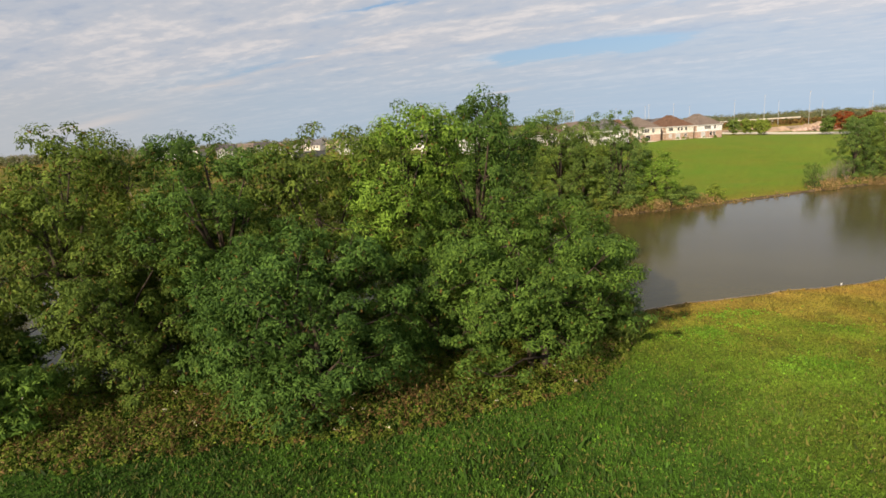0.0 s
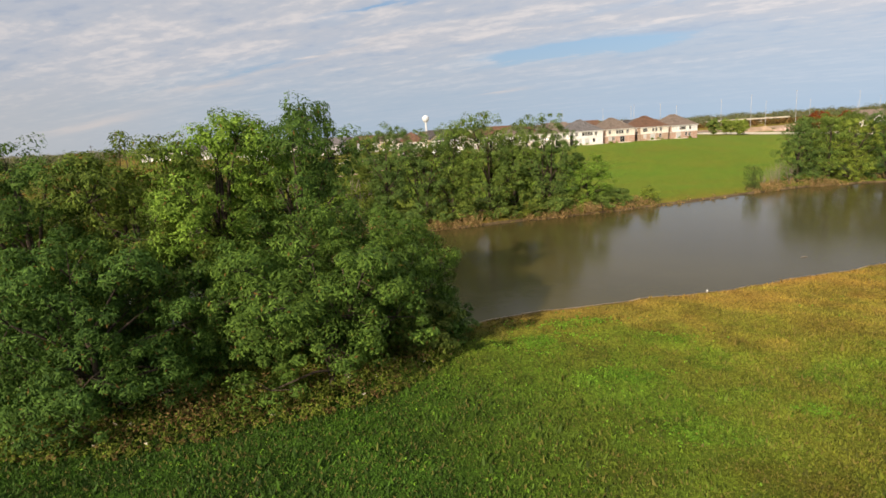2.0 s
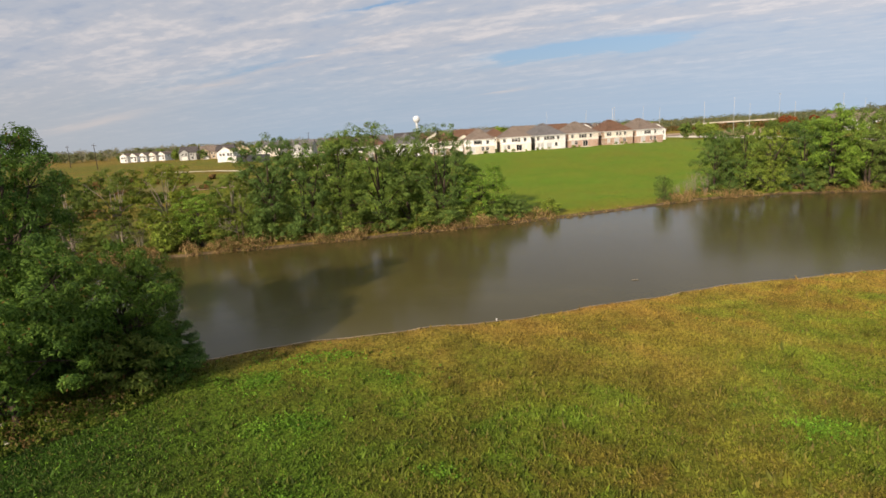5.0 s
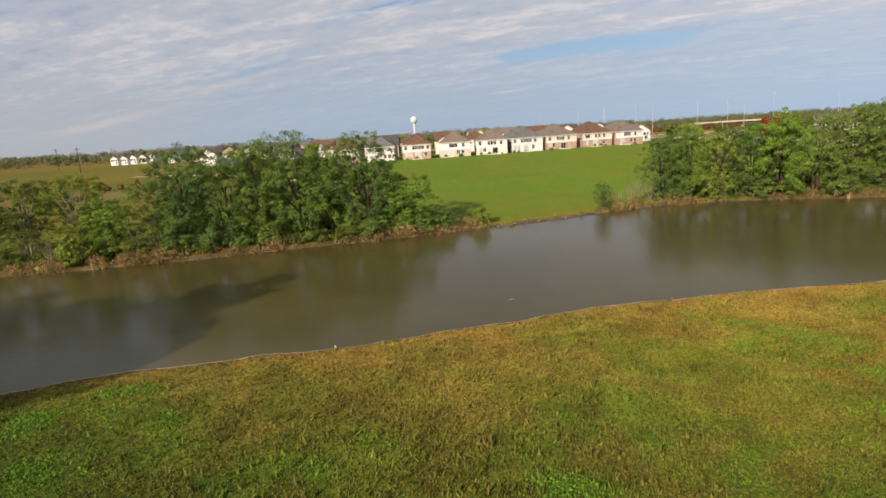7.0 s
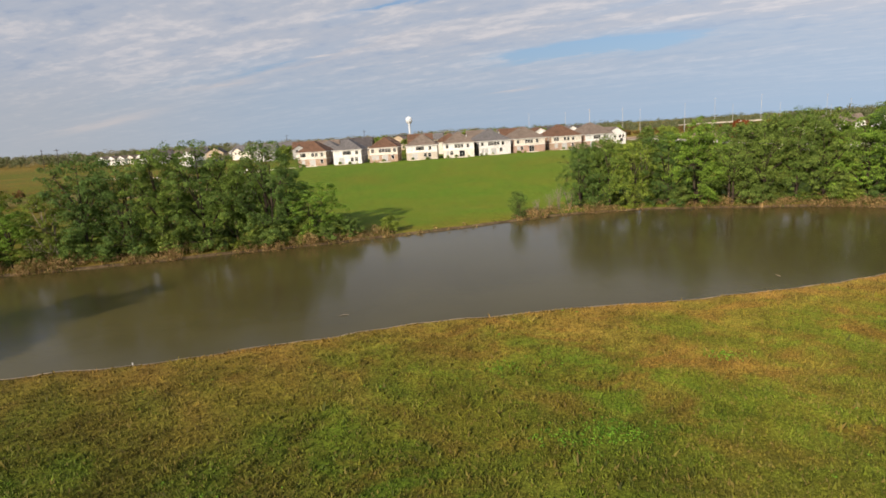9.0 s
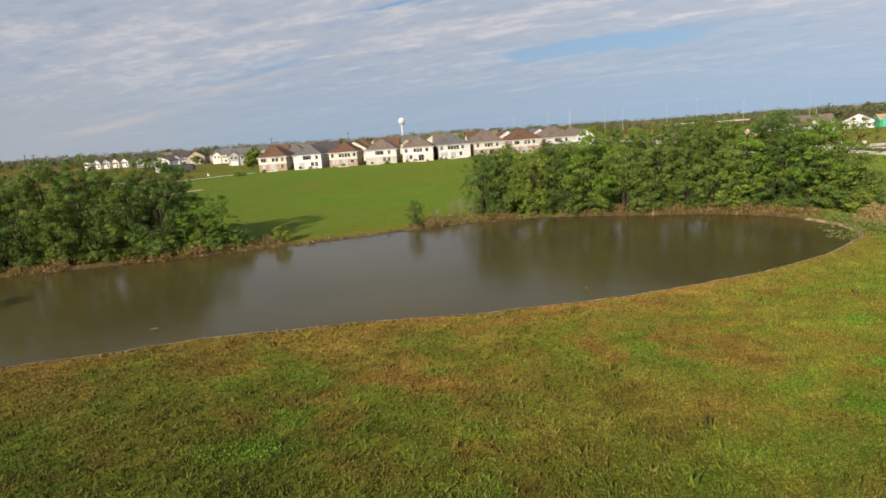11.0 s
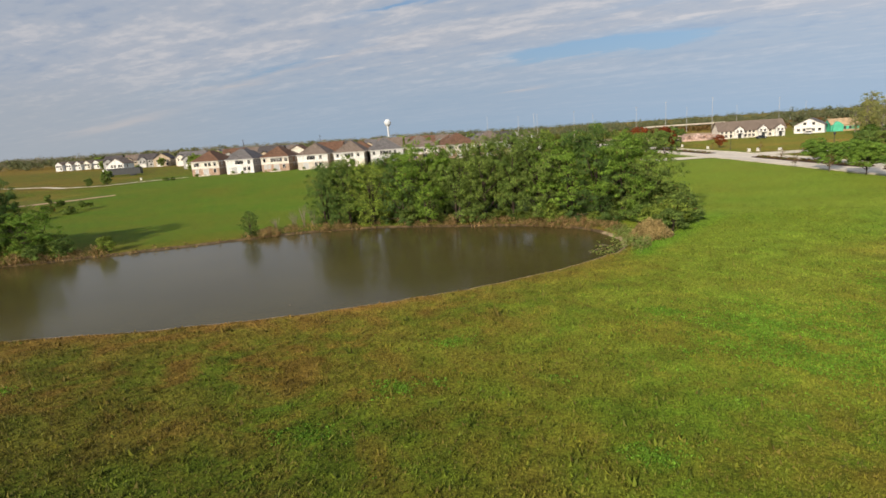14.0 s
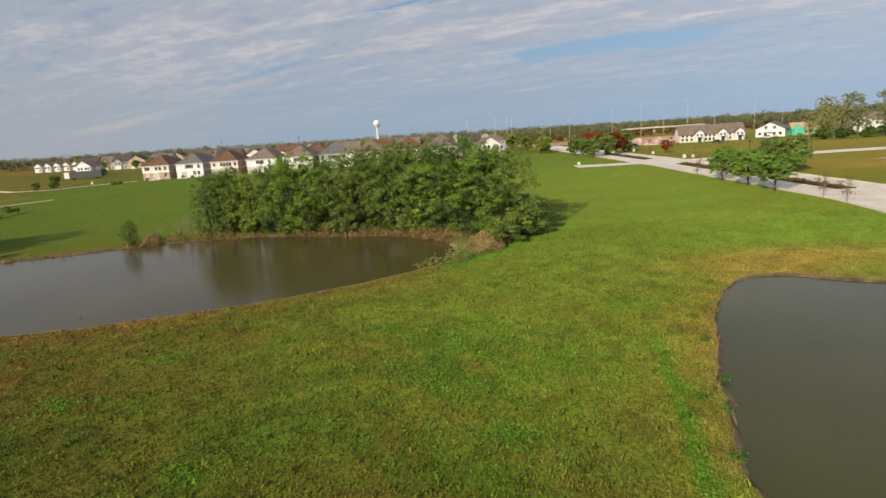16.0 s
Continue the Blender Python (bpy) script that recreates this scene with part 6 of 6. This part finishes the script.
def reeds():
    """Dry tan reeds along the far bank, and short dry tufts along the near one."""
    rng = np.random.default_rng(8)
    n = 90000
    x, y = rng.uniform(-70, 124, n), rng.uniform(55, 104, n)
    s = shore_distance(x, y)
    far_side = y > 58 + 0.2 * x
    gap = (rise(41, 44, x) * (1 - rise(59, 62, x)))
    keep = (s > -0.6) & (s < 3.0 - 2.7 * gap + 0.9 * ripple(x, y * 2)) & far_side & (rng.uniform(0, 1, n) < (1 - 0.75 * gap) * (1 - 0.6 * rise(73, 78, x) * (1 - rise(100, 106, x))) * (0.12 + 0.8 * rise(-0.25, 0.25, ripple(x * 1.6, y * 1.6))))
    x, y = x[keep], y[keep]
    h = rng.uniform(0.55, 1.75, len(x)) * (0.75 + 0.5 * ripple(x * 1.3, y)) * (1 - 0.6 * np.interp(x, [41, 44, 59, 62], [0, 1, 1, 0]))
    low = rng.uniform(0, 1, len(x)) < 0.72
    V0, F0 = blades(rng, x[~low], y[~low], 1.15 * h[~low], np.full((~low).sum(), 0.10), 5, 0.8, 0.25)
    C = np.stack([x[low], y[low], ground_z(x[low], y[low]) + 0.50 * h[low]], 1)
    VL, FL = leaf_cards(rng, C, 0.40 + 0.35 * h[low], 15, 0.50, 0.085, 0.9, 0.6, 0.1)
    split = np.stack([np.concatenate([FL[:, [0, 1, 2]], FL[:, [0, 2, 3]]])])[0]
    V1, F1 = np.concatenate([V0, VL]), np.concatenate([F0, split + len(V0)])
    n = 760
    a, q = rng.uniform(0, 6.3, n), np.sqrt(rng.uniform(0, 1, n))
    x, y = 118.0 + 2.6 * q * np.cos(a), 74.6 + 2.0 * q * np.sin(a) + 0.45 * q * np.cos(a)
    lump = 2.2 * np.sqrt(np.maximum(0.02, 1 - q * q)) * (0.72 + 0.45 * ripple(x * 5, y * 5))
    C = np.stack([x, y, ground_z(x, y) + lump * rng.uniform(0.6, 1.0, n)], 1)
    V2, F2 = leaf_cards(rng, C, np.full(n, 0.42), 16, 0.34, 0.07, 0.9, 0.5, 0.1)
    tagged(new("cane_heap", mesh_of("cane_heap", V2, F2, CANE)), "rounded heap of pale dry canes at the pond corner", "canes", kind="stuff")
    tagged(new("dry_reeds", mesh_of("dry_reeds", V1, F1, REED)), "dry tan reeds along the far bank", "reeds", kind="stuff")
    n = 200000
    x, y = rng.uniform(10, 140, n), rng.uniform(20, 76, n)
    s = shore_distance(x, y)
    keep = (s > -0.1) & (s < 0.8) & (y < 62 + 0.12 * x) & (rng.uniform(0, 1, n) < 0.10)
    x, y = x[keep], y[keep]
    V, F = blades(rng, x, y, rng.uniform(0.05, 0.24, len(x)) ** 1.2, np.full(len(x), 0.04), 2, 1.0, 0.08)
    tagged(new("shore_grass", mesh_of("shore_grass", V, F, REED)), "short dry grass fringing the near shore", "grass", kind="stuff")


CLOVER = make_leaves("broadleaf_green", (0.062, 0.150, 0.018), (0.120, 0.245, 0.034), (0.2, 0.19, 0.04), 0.06)
SEED_HEAD = make_leaves("pale_seed_heads", (0.30, 0.27, 0.20), (0.55, 0.52, 0.44), (0.4, 0.33, 0.2), 0.2)


def shallows():
    """Low pale green growth and drifting leaves in the pond's east corner."""
    rng = np.random.default_rng(12)
    n = 16000
    x, y = rng.uniform(106, 121, n), rng.uniform(64, 88, n)
    s = shore_distance(x, y)
    mass = 0.55 * blob(x, y, 115.4, 70.6, 1.3, 2.4) + blob(x, y, 116.0, 76, 1.3, 5) + 0.16 * blob(x, y, 111.5, 70.5, 2.4, 2.6)
    keep = (rng.uniform(0, 1, n) < mass * 0.5) & (s > -3.2) & (s < 3.0)
    x, y, s = x[keep], y[keep], s[keep]
    h = np.where(s > -0.8, rng.uniform(0.25, 0.95, len(x)), rng.uniform(0.03, 0.25, len(x)))
    C = np.stack([x, y, np.maximum(ground_z(x, y), WATER_Z) + 0.5 * h], 1)
    V, F = leaf_cards(rng, C, h * 0.7, 8, 0.26, 0.10, 0.9, -0.3, 0.4)
    tagged(new("marsh_plants", mesh_of("marsh_plants", V, F, MARSH)), "low grey green marsh plants in the shallows", "plants", kind="stuff")


def shore_weeds():
    """Single leafy weeds along the edge of the east pond."""
    rng = np.random.default_rng(14)
    C, R = [], []
    for x, y, r in ((132.6, 45.6, 0.35), (130.6, 35.4, 0.4), (128.9, 31.3, 0.5), (128.2, 32.6, 0.3), (127.6, 27.2, 0.35), (131.6, 41.0, 0.3), (126.4, 30.5, 0.3), (137.4, 54.6, 0.4)):
        for k in range(14):
            C.append((x + rng.normal() * r * 0.5, y + rng.normal() * r * 0.5, gz(x, y) + rng.uniform(0.1, 1.0) * r))
            R.append(0.2)
    V, F = leaf_cards(rng, C, R, 7, 0.14, 0.07, 0.9, -0.2, 0.2)
    tagged(new("shore_weeds", mesh_of("shore_weeds", V, F, CLOVER)), "pale green weeds on the pond's grassy edge", "weeds", kind="stuff")


MARSH = make_leaves("marsh_green", (0.110, 0.170, 0.046), (0.200, 0.270, 0.080), (0.24, 0.18, 0.09), 0.2)
CANE = make_leaves("pale_dry_cane", (0.22, 0.168, 0.074), (0.40, 0.31, 0.15), (0.16, 0.15, 0.05), 0.15)
turf_tufts()
shallows()
shore_weeds()
broadleaf()
rough_edge()
reeds()


def bare_shrub(x, y, h, seed):
    """A leafless pale bush of thin stems."""
    rng = random.Random(seed)
    stems = []
    for k in range(16):
        a, q = rng.uniform(0, 6.3), rng.uniform(0.2, 0.9)
        t = Vector((q * h * 0.45 * math.cos(a), q * h * 0.45 * math.sin(a), h * rng.uniform(0.7, 1.0)))
        stems.append(tube([(0.08 * math.cos(a), 0.08 * math.sin(a), -0.1), t * 0.5 + Vector((0, 0, 0.1 * h)), t], [0.02, 0.013, 0.005], 4))
        for j in range(3):
            b = t * rng.uniform(0.4, 0.8)
            stems.append(tube([b, b + Vector((rng.uniform(-.3, .3), rng.uniform(-.3, .3), rng.uniform(.2, .5))) * h * 0.4], [0.014, 0.004], 3))
    ob = part("bare_shrub", joined(stems), BARK_PALE)
    ob.matrix_basis = pose(x, y, gz(x, y), 0, 0, seed * 40)
    tagged(ob, "leafless pale grey shrub on the bank", "shrub", "bare shrubs")


for k, (x, y, h) in enumerate(((68.5, 99.6, 4.2), (67.0, 98.8, 3.4), (70.2, 99.2, 3.6), (64.6, 96.8, 2.6), (-11.6, 74.6, 5.0), (-19, 73.2, 4.4), (-24, 72.6, 5.2), (-15.5, 76, 4.6), (-1.0, 75.4, 4.0))):
    bare_shrub(x, y, h, k + 1)


def drift_branch(x, y, turn, size):
    ob = part("floating_branch", joined([tube([(-0.9, 0, 0), (-0.2, 0.1, 0.06), (0.8, -0.05, 0.02)], [0.03, 0.07, 0.04], 6), tube([(-0.1, 0.1, 0.05), (0.3, 0.5, 0.16)], [0.04, 0.012], 5), tube([(0.3, 0.0, 0.03), (0.6, -0.4, 0.12)], [0.035, 0.01], 5)]), BARK_PALE)
    ob.matrix_basis = pose(x, y, WATER_Z + 0.02, 0, 0, turn) @ Matrix.Diagonal((size, size, size, 1))
    tagged(ob, "pale dead branch floating on the pond", "branch", "floating branches")


for x, y, t, s in ((42.5, 49.8, 20, 0.45), (79.3, 54.6, 100, 0.4), (110.8, 71.0, 30, 0.6), (109.6, 69.6, 80, 0.5), (111.9, 73.2, 150, 0.7)):
    drift_branch(x, y, t, s)


def stake(x, y):
    ob = part("survey_stake", boxes((-0.03, -0.03, -0.2, 0.03, 0.03, 0.16), (-0.04, -0.04, 0.16, 0.04, 0.04, 0.2)), WHITE)
    ob.matrix_basis = pose(x, y, gz(x, y), 4, 3, 20)
    tagged(ob, "small white stake at the water's edge", "stake")


stake(30.2, 40.9)
